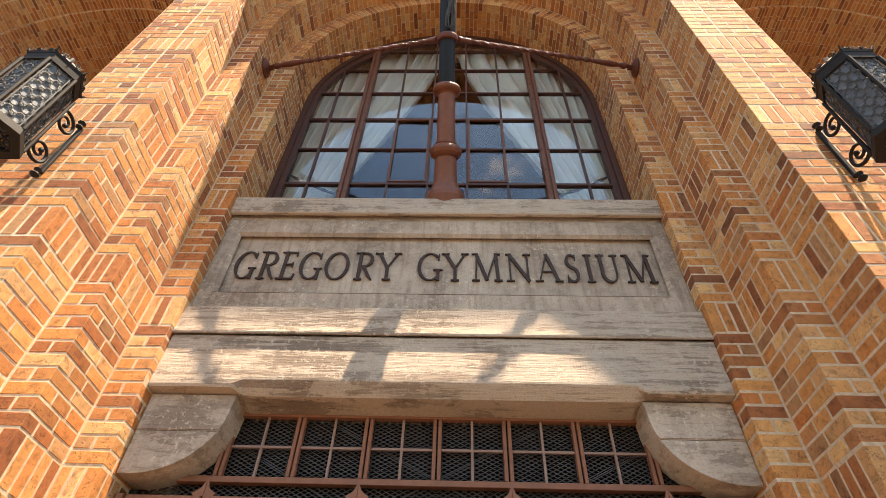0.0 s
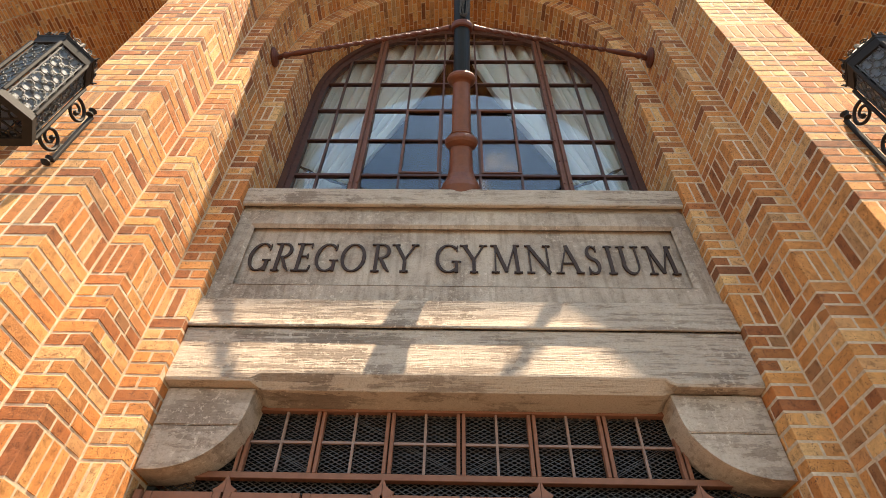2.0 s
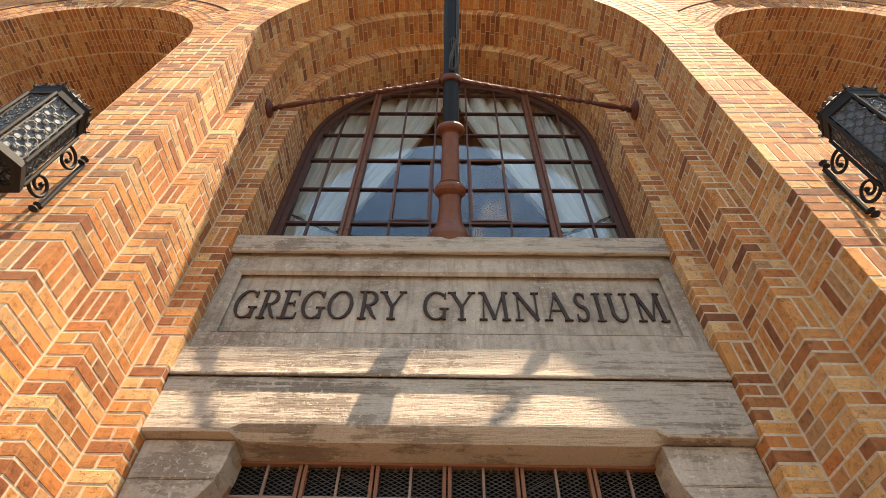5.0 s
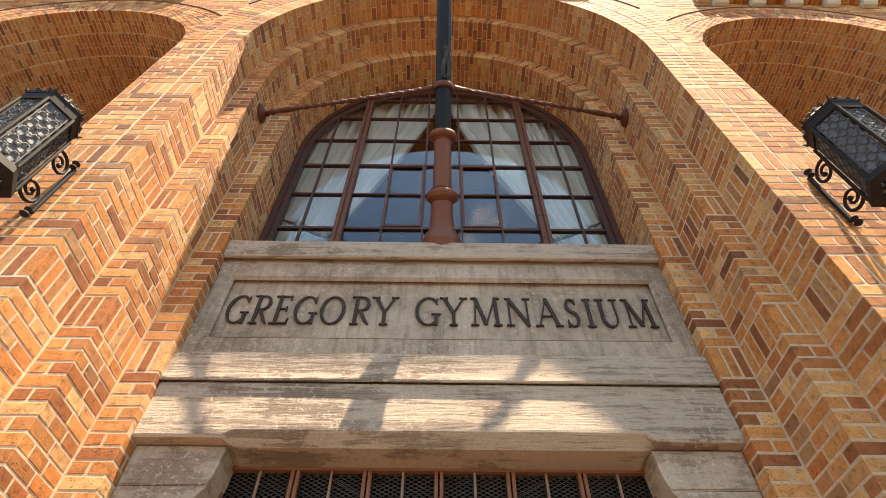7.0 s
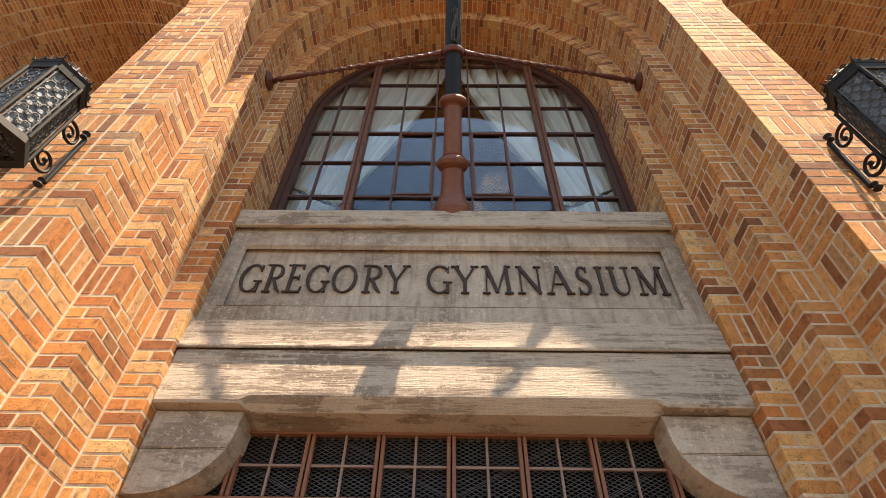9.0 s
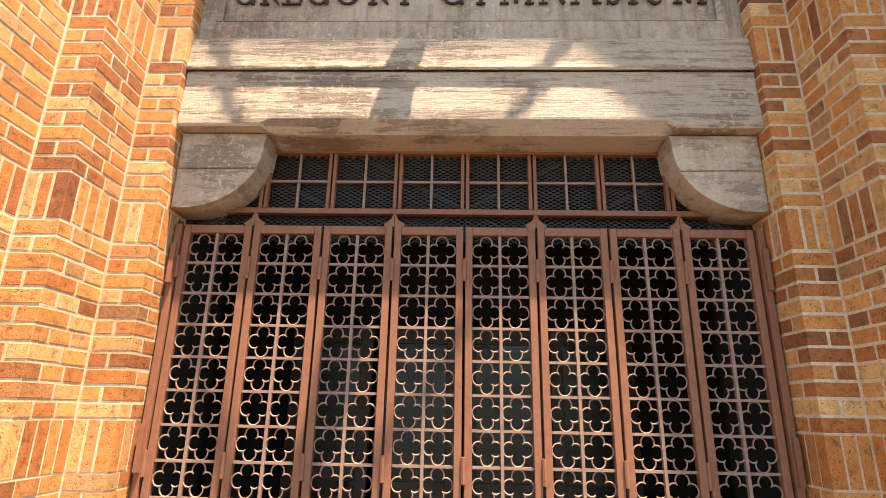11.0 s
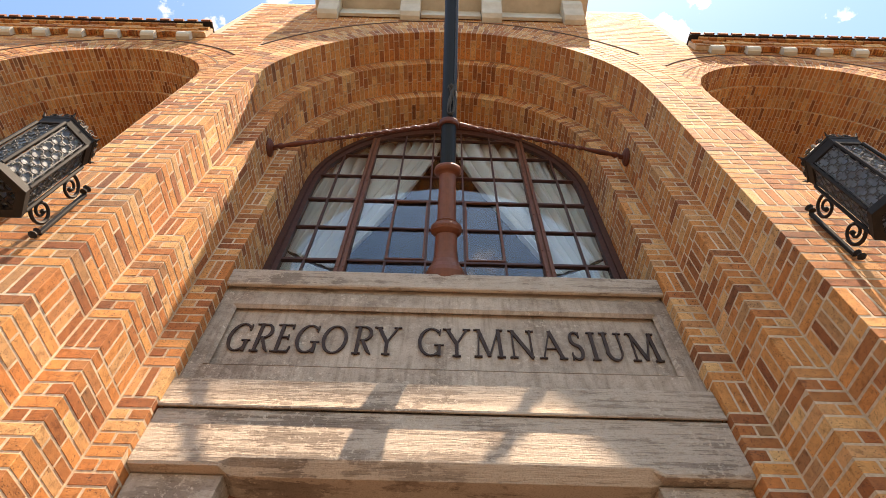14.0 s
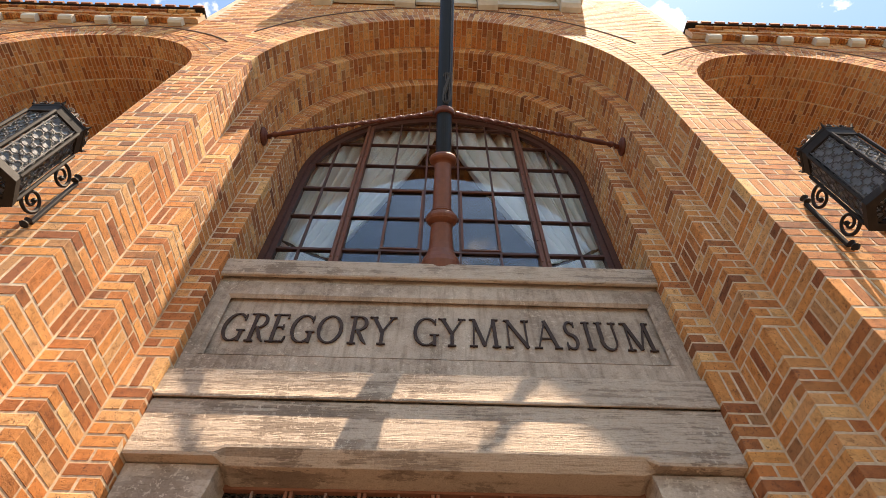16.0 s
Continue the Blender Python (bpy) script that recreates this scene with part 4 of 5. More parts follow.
def transom():
    """Row of small lights between the gates and the lintel."""
    y = 0.94
    th = thing("transom_window", "brown iron transom with six four-pane lights", "window", (0, y, 2.50))
    z0, z1 = 0.0, 0.40
    part("bottom_rail", box_bm(-1.40, 1.40, -0.020, 0.020, 0.0, 0.030, bevel=0.002), GATE_PAINT, th)
    part("top_rail", box_bm(-1.40, 1.40, -0.019, 0.019, z1 - 0.055, z1 - 0.025, bevel=0.002), GATE_PAINT, th)
    W6 = 0.352
    for i in range(7):
        x = -3 * W6 + i * W6
        for a in (-0.022, 0.004):
            part("stile", box_bm(x + a, x + a + 0.018, -0.017, 0.017, 0.031, z1 - 0.056, bevel=0.002), GATE_PAINT, th)
    for i in range(6):
        xa = -3 * W6 + i * W6 + 0.023
        xb = xa + W6 - 0.046
        xm, zm = (xa + xb) / 2, 0.185
        part("muntin", box_bm(xm - 0.006, xm + 0.006, -0.008, 0.008, 0.031, z1 - 0.056), SCROLL_PAINT, th)
        bm = bmesh.new()
        add_box(bm, xa, xm - 0.0065, -0.007, 0.007, zm - 0.006, zm + 0.006)
        add_box(bm, xm + 0.0065, xb, -0.007, 0.007, zm - 0.006, zm + 0.006)
        part("muntin", bm, SCROLL_PAINT, th)
    diamond_mesh("mesh_screen", "dark expanded-metal screen behind the transom", -1.41, 1.41, 2.36, 2.853, 0.972)


transom()


def vestibule_door(x):
    th = thing("entrance_door", "dark wooden glazed door behind the gates", "door", (x, 2.9, 0.0), "doors behind the gates")
    for a, b in ((-0.34, -0.24), (0.24, 0.34)):
        part("stile", box_bm(a, b, 0, 0.05, 0, 2.2, bevel=0.004), DOOR_WOOD, th)
    for a, b in ((0, 0.3), (1.0, 1.12), (2.08, 2.2)):
        part("rail", box_bm(-0.239, 0.239, 0.002, 0.048, a, b, bevel=0.004), DOOR_WOOD, th)
    for a, b in ((0.301, 0.999), (1.121, 2.079)):
        part("pane", box_bm(-0.239, 0.239, 0.02, 0.026, a, b), DOOR_GLASS, th)


for i in range(4):
    vestibule_door(-1.08 + 0.72 * i)

# ---- arched window ----
WIN_SILL = 4.40
COLS = (-0.85, 0.85)


def head(x, inset=0.0):
    a = O2[0] - inset
    return Z_SPRING + STRETCH * math.sqrt(max(0.0, a * a - x * x))


def arched_window():
    th = thing("arched_window", "tall round-headed window with red-brown metal sashes", "window", (0, Y_WIN, WIN_SILL))
    off = Matrix.Translation((0, -Y_WIN, -WIN_SILL))

    def put(name, bm, mat, label=""):
        bm.transform(off)
        return part(name, bm, mat, th, label)

    # outer frame: jambs, sill and a broad bent head
    seg = 40
    bm = bmesh.new()

    def hoop(o, i, y0, y1, drop=0.0):
        loops = []
        for a_, y, e in ((O2[0] - o, y0, 0.0), (O2[0] - i, y0, drop), (O2[0] - i, y1, drop), (O2[0] - o, y1, 0.0)):
            pts = [(-a_, WIN_SILL)] + [(-a_ * math.cos(math.pi * k / seg), Z_SPRING + (STRETCH * a_ - e) * math.sin(math.pi * k / seg)) for k in range(seg + 1)] + [(a_, WIN_SILL)]
            loops.append([bm.verts.new((x, y, z)) for x, z in pts])
        for q in range(4):
            A, B = loops[q], loops[(q + 1) % 4]
            for k in range(len(A) - 1):
                bm.faces.new((A[k], A[k + 1], B[k + 1], B[k]))

    hoop(0.004, 0.055, Y_WIN - 0.045, Y_WIN + 0.05)
    hoop(0.056, 0.10, Y_WIN - 0.022, Y_WIN + 0.04, 0.06)
    put("frame", bm, SASH_PAINT)
    put("sill", box_bm(-1.35, 1.35, Y_WIN - 0.04, Y_WIN + 0.045, WIN_SILL, WIN_SILL + 0.05), SASH_PAINT)
    for x in COLS:
        bm = bmesh.new()
        for dx in (-0.040, 0.007):
            add_box(bm, x + dx, x + dx + 0.033, Y_WIN - 0.045, Y_WIN + 0.04, WIN_SILL + 0.051, head(abs(x) + 0.05, 0.05), 0.004)
        add_box(bm, x - 0.006, x + 0.006, Y_WIN - 0.03, Y_WIN + 0.03, WIN_SILL + 0.051, head(abs(x) + 0.05, 0.06))
        mullion = put("mullion", bm, MULLION_PAINT)
        for z in (4.9, 5.2, 5.5, 5.8, 6.1, 6.4, 6.7):
            for dx in (-0.027, 0.027):
                bm = bmesh.new()
                add_lathe(bm, [(0.008, 0.0), (0.008, 0.006), (0.004, 0.009)], 8, off @ Matrix.Translation((x + dx, Y_WIN - 0.044, z)) @ pose(0, 0, 0, 90))
                part("rivet", bm, MULLION_PAINT, mullion)
    for x in (-1.165, -0.50, -0.165, 0.165, 0.50, 1.165):
        t = 0.0085
        put("muntin", box_bm(x - t, x + t, Y_WIN - 0.018, Y_WIN + 0.018, WIN_SILL + 0.051, head(abs(x) + 0.01, 0.08)), SASH_PAINT)
    for z in (5.035, 5.545, 6.055, 6.57, 7.085, 7.56):
        t = 0.013 if z in (5.035, 6.055) else 0.0085
        half = O2[0] - 0.085 if z < Z_SPRING else math.sqrt(max(0.0, (O2[0] - 0.09) ** 2 - ((z - Z_SPRING) / STRETCH) ** 2))
        put("crossbar", box_bm(-half, half, Y_WIN - 0.020, Y_WIN + 0.020, z - t, z + t), SASH_PAINT)
    # opening casements in the middle, proud of the rest
    for a, b in ((-0.502, -0.175), (0.175, 0.502)):
        bm = bmesh.new()
        z0, z1, y = 5.054, 6.036, Y_WIN - 0.028
        for q in ((a, a + 0.018, z0, z1), (b - 0.018, b, z0, z1), (a + 0.0185, b - 0.0185, z0, z0 + 0.014), (a + 0.0185, b - 0.0185, z1 - 0.014, z1)):
            add_box(bm, q[0], q[1], y, y + 0.018, q[2], q[3])
        put("casement", bm, MULLION_PAINT)
    # panes, one for each division
    xs = (-1.40, -1.165, -0.85, -0.50, -0.165, 0.165, 0.50, 0.85, 1.165, 1.40)
    zs = (4.45, 5.035, 5.545, 6.055, 6.57, 7.085, 7.56, 8.0)
    for xa, xb in zip(xs, xs[1:]):
        for za, zb in zip(zs, zs[1:]):
            top = []
            for k in range(7):
                x = xb + (xa - xb) * k / 6
                top.append((x, min(zb, head(abs(x), 0.07) if abs(x) < O2[0] - 0.071 else Z_SPRING)))
            if max(z for _, z in top) <= za + 0.02:
                continue
            top = [(x, max(z, za + 0.001)) for x, z in top]
            bm = bmesh.new()
            add_prism_y(bm, [(xa, za), (xb, za)] + top, Y_WIN - 0.003, Y_WIN + 0.003)
            ob = put("pane", bm, GLASS)
            ob.visible_shadow = False


arched_window()


def curtain(side):
    """Cloth gathered at the middle of the head and tied back low at the side."""
    th = thing("curtain", "cream window curtain tied back to one side in soft folds", "curtain", (side * 0.9, Y_WIN + 0.25, 4.6), "tied-back curtains")
    nu, nv = 280, 48
    verts, faces = [], []
    tie_z = 4.98
    for j in range(nv + 1):
        q = j / nv
        z = 7.95 - q * 3.5
        # inner edge sweeps from the centre towards the tie
        if z > tie_z:
            f = (7.95 - z) / (7.95 - tie_z)
            inner = 0.02 + (1.02 - 0.02) * (f ** 1.35)
            outer = 1.55
        else:
            f = (tie_z - z) / (tie_z - 4.45)
            inner, outer = 1.02 - 0.22 * f, 1.55
        for i in range(nu + 1):
            p_ = i / nu
            x = inner + (outer - inner) * p_
            amp = 0.130 * (0.35 + 0.65 * min(1.0, (outer - inner) / 1.0))
            wave = p_ * 36 + 1.9 * math.sin(p_ * 9 + side) + 0.5 * math.sin(q * 5 + p_ * 6)
            fold = -amp * abs(math.sin(wave)) ** 0.75 - 0.35 * amp * abs(math.sin(wave * 0.41 + 1)) + math.sin(p_ * 17 + side * 2) * 0.02
            verts.append((side * x - side * 0.9, fold, z - 4.6))
    for j in range(nv):
        for i in range(nu):
            a = j * (nu + 1) + i
            faces.append((a, a + 1, a + nu + 2, a + nu + 1))
    ob = mesh_object("cloth", verts, faces, CLOTH, th, smooth=True)
    sol = ob.modifiers.new("thickness", "SOLIDIFY")
    sol.thickness = 0.004
    bm = bmesh.new()
    pts = [(side * (1.40 - 0.9 - 0.56 * i / 14), -0.165 - 0.004 * math.cos(i * 2.1), 5.29 - 4.6 - 0.31 * i / 14 - 0.03 * math.sin(math.pi * i / 14)) for i in range(15)]
    add_tube(bm, pts, lambda t: 0.013 + 0.004 * math.sin(t * 60), 6)
    part("tieback", bm, TIE_CORD, th, "twisted cord tieback")


for sd in (-1, 1):
    curtain(sd)

# ---- flagpole on its pedestal ----
POLE = pose(0, 0.835, 4.400, 32.7, 0, 0)


def flagpole():
    th = thing("flagpole", "black flagpole leaning out from a rust-brown cast pedestal", "flagpole", (0, 0.835, 4.386))
    axis = Matrix.Translation((0, -0.835, -4.386)) @ POLE
    bm = bmesh.new()
    add_lathe(bm, [(0.140, 0.028), (0.140, 0.100), (0.131, 0.130), (0.108, 0.165), (0.093, 0.200), (0.085, 0.250), (0.078, 0.400)], 32, axis)
    part("base", bm, RUST_PAINT, th)
    bm = bmesh.new()
    add_lathe(bm, [(0.078, 0.401), (0.094, 0.412), (0.112, 0.430), (0.118, 0.455), (0.112, 0.476), (0.096, 0.490), (0.080, 0.500), (0.085, 0.509), (0.074, 0.518)], 32, axis)
    for i in range(14):
        a = 2 * math.pi * i / 14
        m4 = axis @ pose(0.107 * math.cos(a), 0.107 * math.sin(a), 0.455, 0, 0, math.degrees(a))
        bmesh.ops.create_icosphere(bm, subdivisions=2, radius=0.022, matrix=m4 @ Matrix.Diagonal((0.55, 1.05, 1.0, 1)))
    part("leaf_ring", bm, RUST_PAINT, th, "cast band of overlapping leaves")
    bm = bmesh.new()
    add_lathe(bm, [(0.071, 0.519), (0.069, 0.560), (0.064, 0.904), (0.074, 0.916), (0.094, 0.928), (0.104, 0.942), (0.106, 0.959), (0.099, 0.974), (0.063, 0.975)], 32, axis)
    part("column", bm, RUST_PAINT, th)
    bm = bmesh.new()
    add_lathe(bm, [(0.061, 0.976), (0.061, 4.275), (0.055, 7.375)], 24, axis)
    pole = part("pole", bm, POLE_PAINT, th)
    bm = bmesh.new()
    add_lathe(bm, [(0.062, 1.360), (0.078, 1.364), (0.082, 1.375), (0.082, 1.397), (0.078, 1.408), (0.062, 1.412)], 28, axis)
    part("collar", bm, ROD_PAINT, pole, "brown clamp ring for the stay rods")
    # cleat with hanks of halyard
    bm = bmesh.new()
    r2 = random.Random(3)
    for k in range(4):
        pts = [axis @ Vector((0.02 + 0.035 * math.sin(t * 1.3 + k) * math.cos(k), -0.064 - 0.006 * k, 1.58 + 0.15 * math.sin(t + k * 0.6) + r2.uniform(-0.01, 0.01))) for t in [i * 0.45 for i in range(20)]]
        add_tube(bm, pts, 0.005, 5)
    part("halyard", bm, CORD, pole, "grey rope wound on a cleat")
    bm = bmesh.new()
    add_tube(bm, [axis @ Vector((0.040, -0.056, z)) for z in (1.75, 3.4, 4.6, 6.0)], 0.004, 5)
    part("halyard", bm, CORD, pole)
    return th


flagpole()


def stay_rod(side):
    """Twisted rod from the jamb to the collar of the pole."""
    b = POLE @ Vector((side * 0.088, 0.0, 1.386))
    a = Vector((side * (O1[0] - 0.004), 0.515, 5.985))
    th = thing("stay_rod", "brown twisted iron stay rod with round wall rosette", "rod", a, "stay rods of the flagpole")
    d = b - a
    n = d.length
    m = d.to_track_quat("Z", "X").to_matrix().to_4x4()
    bm = bmesh.new()
    add_lathe(bm, [(0.012, 0.05), (0.019, 0.10), (0.030, 0.13), (0.020, 0.16), (0.016, 0.18), (0.022, 0.22), (0.026, 0.28), (0.018, 0.42), (0.016, 0.45)], 14, m)
    part("baluster_end", bm, ROD_PAINT, th)
    bm = bmesh.new()
    add_lathe(bm, [(0.017, n - 0.075), (0.019, n - 0.05), (0.022, n - 0.03), (0.022, n)], 12, m)
    part("socket_end", bm, ROD_PAINT, th)
    bm = bmesh.new()
    steps = 190
    rings = []
    for i in range(steps + 1):
        t = 0.45 + (n - 0.52) * i / steps
        tw = 2 * math.pi * 6.5 * i / steps
        ring = []
        for k in range(8):
            ang = tw + 2 * math.pi * k / 8
            r = (0.0215, 0.0165, 0.0110, 0.0165)[k % 4]
            ring.append(bm.verts.new(m @ Vector((r * math.cos(ang), r * math.sin(ang), t))))
        rings.append(ring)
    for p_, q in zip(rings, rings[1:]):
        for k in range(8):
            bm.faces.new((p_[k], p_[(k + 1) % 8], q[(k + 1) % 8], q[k]))
    part("twist", bm, ROD_PAINT, th, "tightly twisted middle length")
    bm = bmesh.new()
    add_lathe(bm, [(0.085, 0.0), (0.085, 0.012), (0.072, 0.022), (0.060, 0.026), (0.048, 0.034), (0.026, 0.040), (0.02, 0.075)], 24, pose(0, 0, 0, 0, -90 * side, 0))
    part("rosette", bm, ROD_PAINT, th)


for sd in (-1, 1):
    stay_rod(sd)

# ---- wall lanterns ----
LAN = dict(x=2.08, y=-0.33, z0=3.55, h=0.575, r=0.146)


def lantern(side):
    L_ = LAN
    th = thing("wall_lantern", "black iron six-sided lantern with quatrefoil grilles on a scrolled bracket", "lantern", (side * L_["x"], L_["y"], L_["z0"]), "lanterns on the piers")
    r, h = L_["r"], L_["h"]
    rot = 0.0

    def hexpt(k, rad, z):
        a = math.radians(60 * k + rot)
        return Vector((rad * math.cos(a), rad * math.sin(a), z))

    def hexring(name, prof, label=""):
        bm = bmesh.new()
        add_lathe(bm, prof, 6, pose(0, 0, 0, 0, 0, rot))
        return part(name, bm, IRON, th, label)

    # bottom rim, top rim and roof
    for za, zb, ra, rb in ((0.0, 0.045, r + 0.012, r + 0.006), (h - 0.05, h, r - 0.002, r + 0.003)):
        bm = bmesh.new()
        o0 = [bm.verts.new(hexpt(k, ra, za)) for k in range(6)]
        o1 = [bm.verts.new(hexpt(k, rb, zb)) for k in range(6)]
        i0 = [bm.verts.new(hexpt(k, r - 0.035, za)) for k in range(6)]
        i1 = [bm.verts.new(hexpt(k, r - 0.035, zb)) for k in range(6)]
        for k in range(6):
            n = (k + 1) % 6
            bm.faces.new((o0[k], o0[n], o1[n], o1[k]))
            bm.faces.new((i0[k], i1[k], i1[n], i0[n]))
            bm.faces.new((o0[k], i0[k], i0[n], o0[n]))
            bm.faces.new((o1[k], o1[n], i1[n], i1[k]))
        part("rim", bm, IRON, th)
    roof = hexring("roof", [(r + 0.005, h + 0.001), (r + 0.009, h + 0.016), (r - 0.012, h + 0.022), (0.10, h + 0.075), (0.05, h + 0.13), (0.02, h + 0.15), (0.012, h + 0.2)])
    for k in range(6):
        a, b = hexpt(k, r, 0.046), hexpt(k, r, h - 0.051)
        bm = bmesh.new()
        add_tube(bm, [a, b], 0.0095, 6)
        part("corner_post", bm, IRON, th)
    # panes and grilles
    for k in range(6):
        p0, p1 = hexpt(k, r - 0.012, 0), hexpt(k + 1, r - 0.012, 0)
        mid, wid = (p0 + p1) / 2, (p1 - p0).length
        ax = (p1 - p0).normalized()
        out = Vector((mid.x, mid.y, 0)).normalized()
        basis = Matrix(((ax.x, out.x, 0, mid.x), (ax.y, out.y, 0, mid.y), (0, 0, 1, 0), (0, 0, 0, 1)))
        bm = box_bm(-wid / 2 + 0.0155, wid / 2 - 0.0155, -0.0085, -0.0048, 0.046, h - 0.051)
        bm.transform(basis)
        part("pane", bm, FROSTED, th, "mottled pale glass")
        bm = bmesh.new()
        rows = 6
        ch = (h - 0.10) / rows
        for i in range(rows):
            for c2 in (-0.25, 0.25):
                z = 0.048 + (i + 0.5) * ch + 0.0
                if z + ch * 0.42 > h - 0.05 or z - ch * 0.42 < 0.04:
                    z = min(max(z, 0.046 + ch * 0.40), h - 0.052 - ch * 0.40)
                q = bmesh.new()
                quatrefoil(q, c2 * (wid - 0.02) * 0.98, z, min(ch * 0.49, wid * 0.262), 0.0030)
                tmp = bpy.data.meshes.new("tmp")
                q.to_mesh(tmp)
                q.free()
                bm.from_mesh(tmp)
                bpy.data.meshes.remove(tmp)
        for x in (-wid / 2 + 0.012, wid / 2 - 0.012):
            add_box(bm, x - 0.003, x + 0.003, -0.004, 0.004, 0.046, h - 0.051)
        bm.transform(basis)
        part("grille", bm, GRILLE_IRON, th, "pierced quatrefoil grille")
        # cresting on the roof edge
        bm = bmesh.new()
        q0, q1 = hexpt(k, r + 0.006, h + 0.018), hexpt(k + 1, r + 0.006, h + 0.018)
        along = (q1 - q0).normalized()
        side_len = (q1 - q0).length
        for base, sg in ((0.30, 1), (0.70, -1)):
            pts = []
            for i in range(20):
                t = i / 19
                rr, an = 0.017 * (1 - 0.78 * t), math.radians(-100) - 8.2 * t
                pts.append(q0 + along * (base * side_len + sg * rr * math.cos(an)) + Vector((0, 0, 0.019 + rr * math.sin(an))))
            add_tube(bm, pts, 0.0032, 5)
            ear = [q0 + along * (base * side_len - sg * d) + Vector((0, 0, 0.004 + z)) for d, z in ((0.0, 0.0), (0.014, 0.004), (0.026, 0.013), (0.033, 0.024))]
            add_tube(bm, ear, lambda t: 0.0036 * (1 - 0.5 * t), 5)
        mid_pt = q0.lerp(q1, 0.5)
        add_tube(bm, [mid_pt, mid_pt + Vector((0, 0, 0.022)), mid_pt + Vector((0, 0, 0.042))], lambda t: 0.0055 * (1 - 0.8 * t) + 0.001, 5)
        tip = q0 + Vector((0, 0, -0.004))
        add_tube(bm, [tip, tip + Vector((tip.x * 0.05, tip.y * 0.05, 0.018)), tip + Vector((tip.x * 0.12, tip.y * 0.12, 0.026))], lambda t: 0.007 * (1 - t) + 0.0015, 5)
        part("cresting", bm, IRON, roof)
    # pierced bottom
    bm = bmesh.new()
    for k in range(6):
        a = math.radians(60 * k)
        for sg in (-1, 1):
            pts = []
            for i in range(22):
                t = i / 21
                rr = 0.035 * (1 - 0.75 * t)
                an = a + sg * t * 7.5
                pts.append((0.085 * math.cos(a + sg * 0.2) + rr * math.cos(an), 0.085 * math.sin(a + sg * 0.2) + rr * math.sin(an), 0.012))
            add_tube(bm, pts, 0.005, 5)
        add_tube(bm, [(0, 0, 0.012), (0.15 * math.cos(a), 0.15 * math.sin(a), 0.012)], 0.006, 5)
    part("bottom_grille", bm, IRON, th, "scrolled openwork bottom")
    # wall bracket: strap and scrolls
    dy = -L_["y"]
    bm = box_bm(-0.013, 0.013, dy - 0.020, dy - 0.001, 0.14, 0.56, bevel=0.004)
    add_lathe(bm, [(0.006, 0), (0.024, 0.018), (0.012, 0.035), (0.020, 0.055)], 8, Matrix.Translation((0, dy - 0.03, 0.085)))
    add_lathe(bm, [(0.020, 0), (0.012, 0.02), (0.024, 0.037), (0.006, 0.055)], 8, Matrix.Translation((0, dy - 0.03, 0.555)))
    strap = part("strap", bm, IRON, th)
    for zc, sg in ((0.215, 1), (0.475, -1)):
        bm = bmesh.new()
        pts = []
        for i in range(40):
            t = i / 39
            rr = 0.080 * (1 - 0.80 * t)
            an = math.radians(165) + t * 10.5
            pts.append((0, dy - 0.104 + rr * math.cos(an), zc + rr * math.sin(an) * sg))
        add_tube(bm, pts, lambda t: 0.0105 - 0.003 * t, 6)
        bmesh.ops.create_icosphere(bm, subdivisions=1, radius=0.016, matrix=Matrix.Translation(pts[-1]))
        part("scroll", bm, IRON, strap)


for sd in (-1, 1):
    lantern(sd)

# ---- stone balcony over the arch, cornice and eaves ----


def balcony():
    th = thing("stone_balcony", "pale carved stone balcony on scrolled brackets", "balcony", (0, 0, 8.95))
    part("slab", box_bm(-1.86, 1.86, -0.262, -0.001, 0.45, 0.62, bevel=0.01), LIMESTONE, th)
    for x in (-1.62, -0.54, 0.54, 1.62):
        bm = bmesh.new()
        prof = [(-0.001, 0.0), (-0.06, 0.015), (-0.11, 0.06), (-0.13, 0.13), (-0.16, 0.22), (-0.20, 0.30), (-0.215, 0.38), (-0.215, 0.448), (-0.001, 0.448)]
        add_prism_x(bm, prof, x - 0.13, x + 0.13)
        part("bracket", bm, LIMESTONE, th)
    for a, b in ((-1.48, -0.68), (-0.40, 0.40), (0.68, 1.48)):
        part("panel", box_bm(a, b, -0.05, -0.012, 0.125, 0.448), LIMESTONE, th)
    part("parapet", box_bm(-1.82, 1.82, -0.22, -0.06, 0.621, 1.4), LIMESTONE, th)


balcony()


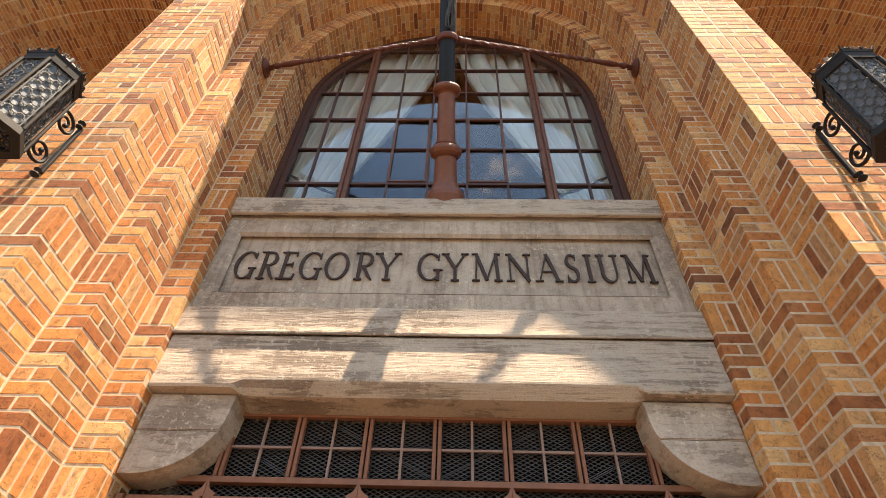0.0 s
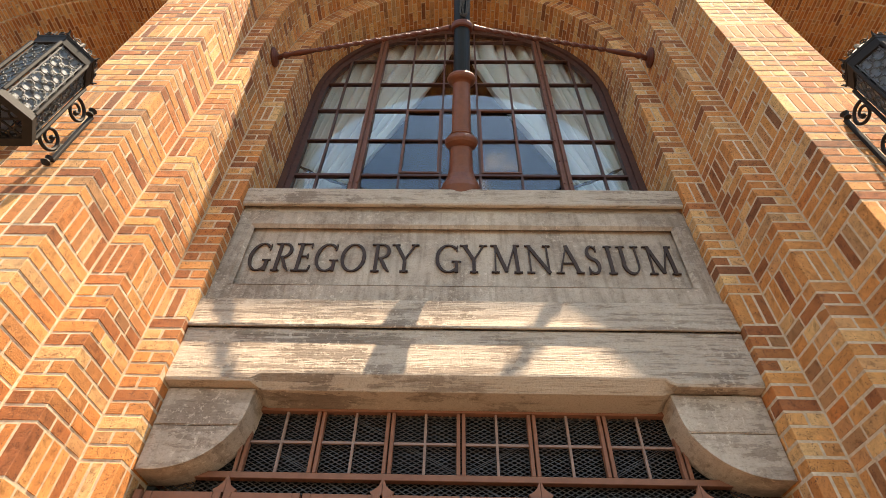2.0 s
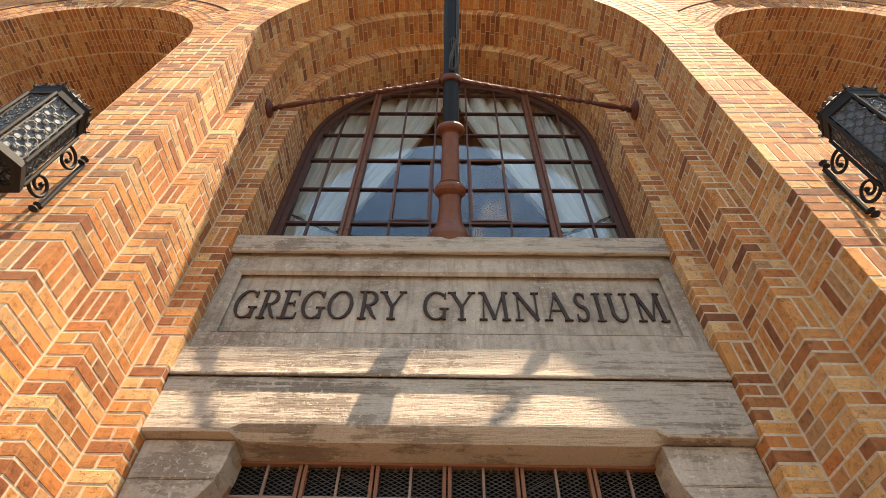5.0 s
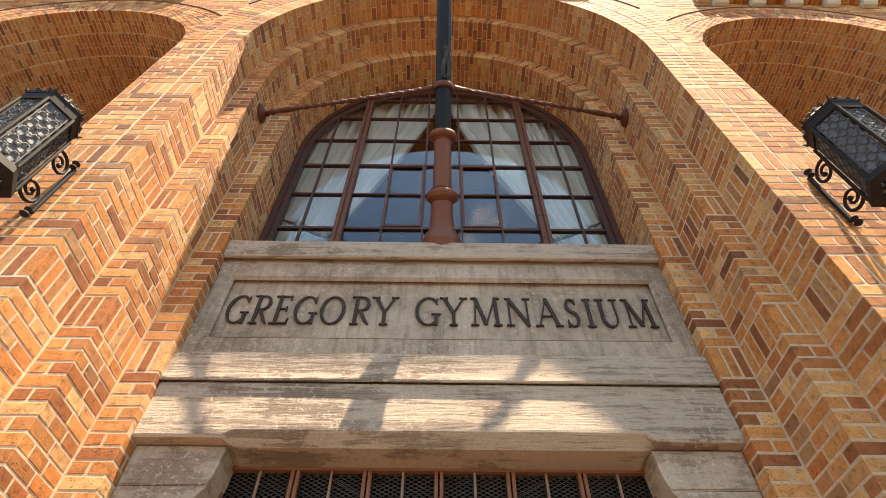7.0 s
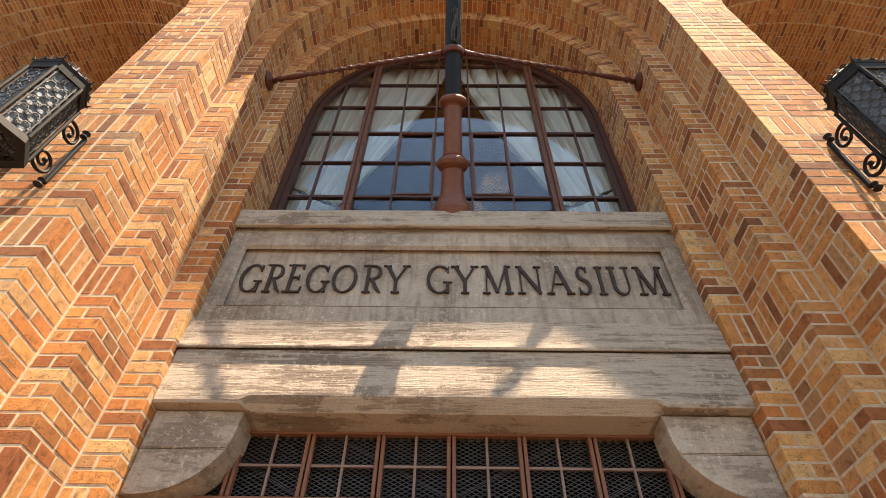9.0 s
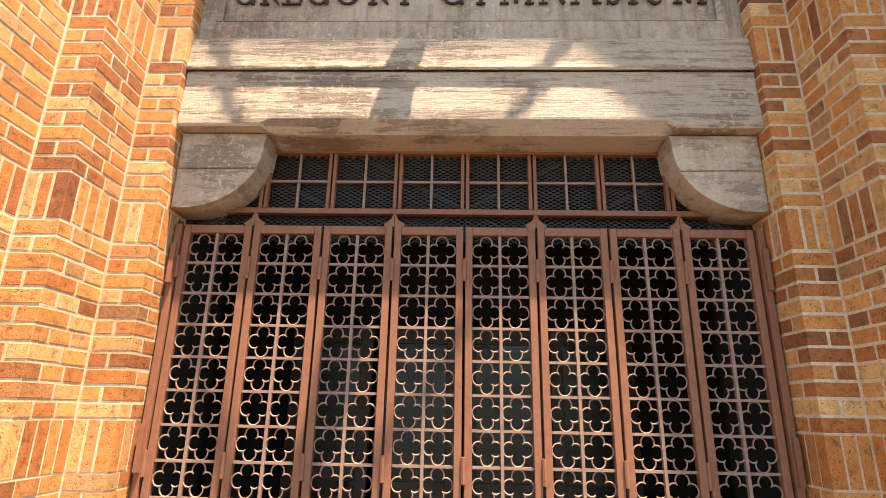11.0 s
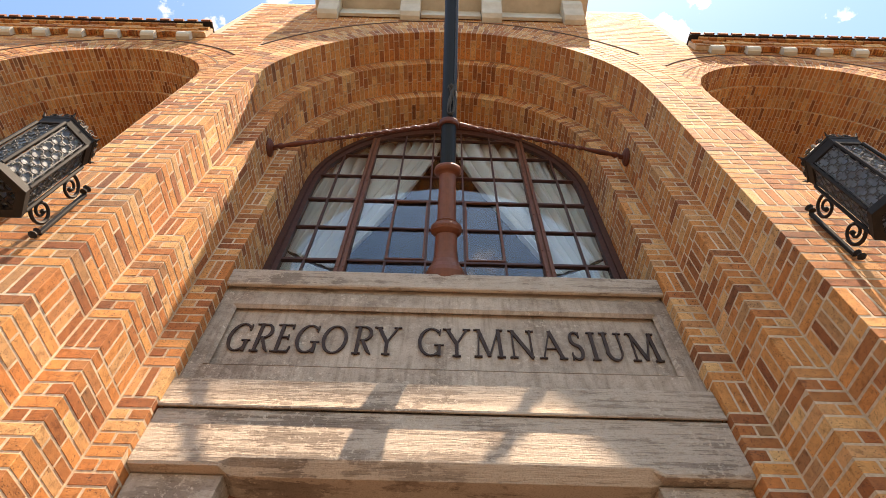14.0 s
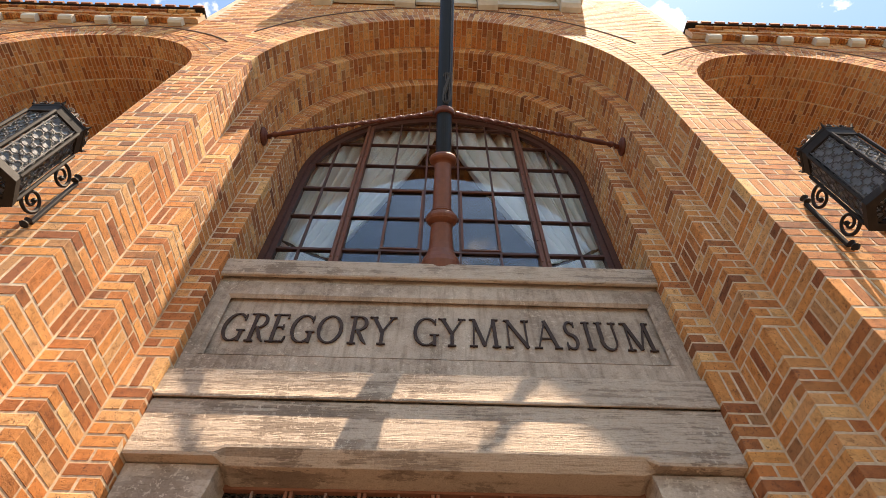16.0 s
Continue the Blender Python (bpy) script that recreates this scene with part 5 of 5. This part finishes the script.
def cornice():
    for side in (-1, 1):
        wave = Heap()
        x = 2.98
        while x < 6.5:
            th = thing("cornice_corbel", "small pale stone corbel below the brick cornice", "corbel", (side * x, 0, Z_TOP - 0.06), "corbels along the cornice")
            bm = bmesh.new()
            prof = [(-0.001, 0.0), (-0.04, 0.0), (-0.065, 0.02), (-0.075, 0.05), (-0.075, 0.085), (-0.001, 0.085)]
            add_prism_x(bm, prof, -0.075, 0.075)
            part("block", bm, LIMESTONE, th)
            for i in range(10):
                v = (i + 0.5) / 10
                xa = x + 0.08 + 0.24 * i / 10
                zr = Z_TOP + 0.012 + 0.055 * math.sin(math.pi * v)
                a, b = sorted((side * (xa + 0.002), side * (xa + 0.022)))
                wave.box(a, b, -0.060, -0.001, zr, zr + 0.062, 0.001)
            x += 0.40
        lo, hi = sorted((side * 2.775, side * 9.0))
        cor = tagged(mesh_object("trim_cornice", *box_data(lo, hi, -0.050, -0.002, Z_TOP + 0.075, Z_TOP + 0.30), MORTAR), "corbelled brick cornice course", "cornice", kind="structure")
        heap = Heap()
        for row, (y, z) in enumerate(((-0.062, Z_TOP + 0.078), (-0.075, Z_TOP + 0.060 + C), (-0.075, Z_TOP + 0.060 + 2 * C), (-0.095, Z_TOP + 0.060 + 3 * C))):
            q = 2.78 + (0.1 if row % 2 else 0)
            while q < 6.6:
                w = 0.2 if row < 3 else 0.1
                if not (row == 2 and int(q / 0.1) % 4 < 2):
                    a, b = sorted((side * (q + 0.005), side * (q + w - 0.006)))
                    heap.box(a, b, y, 0.0, z, z + C - 0.008)
                q += w
        heap.make("brickwork", BRICK, cor)
        wave.make("brick_waves", BRICK, cor, "small brick arches between the corbels")
        eave = tagged(mesh_object("roof_eave", *box_data(lo, hi, -0.115, 1.0, Z_TOP + 0.325, Z_TOP + 0.345), IRON), "dark metal eave edge under clay tiles", "roof", kind="structure")
        heap = Heap()
        q = 2.80
        while q < 6.6:
            heap.add([(side * (q + dx), y, z) for dx in (0.0, 0.11) for y in (-0.13, 0.2) for z in (Z_TOP + 0.346 + (0.06 if y > 0 else 0), Z_TOP + 0.385 + (0.06 if y > 0 else 0))])
            q += 0.16
        heap.make("tiles", TILE, eave)


cornice()

# ---- brickwork last ----
for sd in (-1, 1):
    for order in range(3):
        main_jamb(sd, order)
    pier_face(sd)
    side_arch(sd)
for order in range(3):
    main_arch(order)
upper_wall()
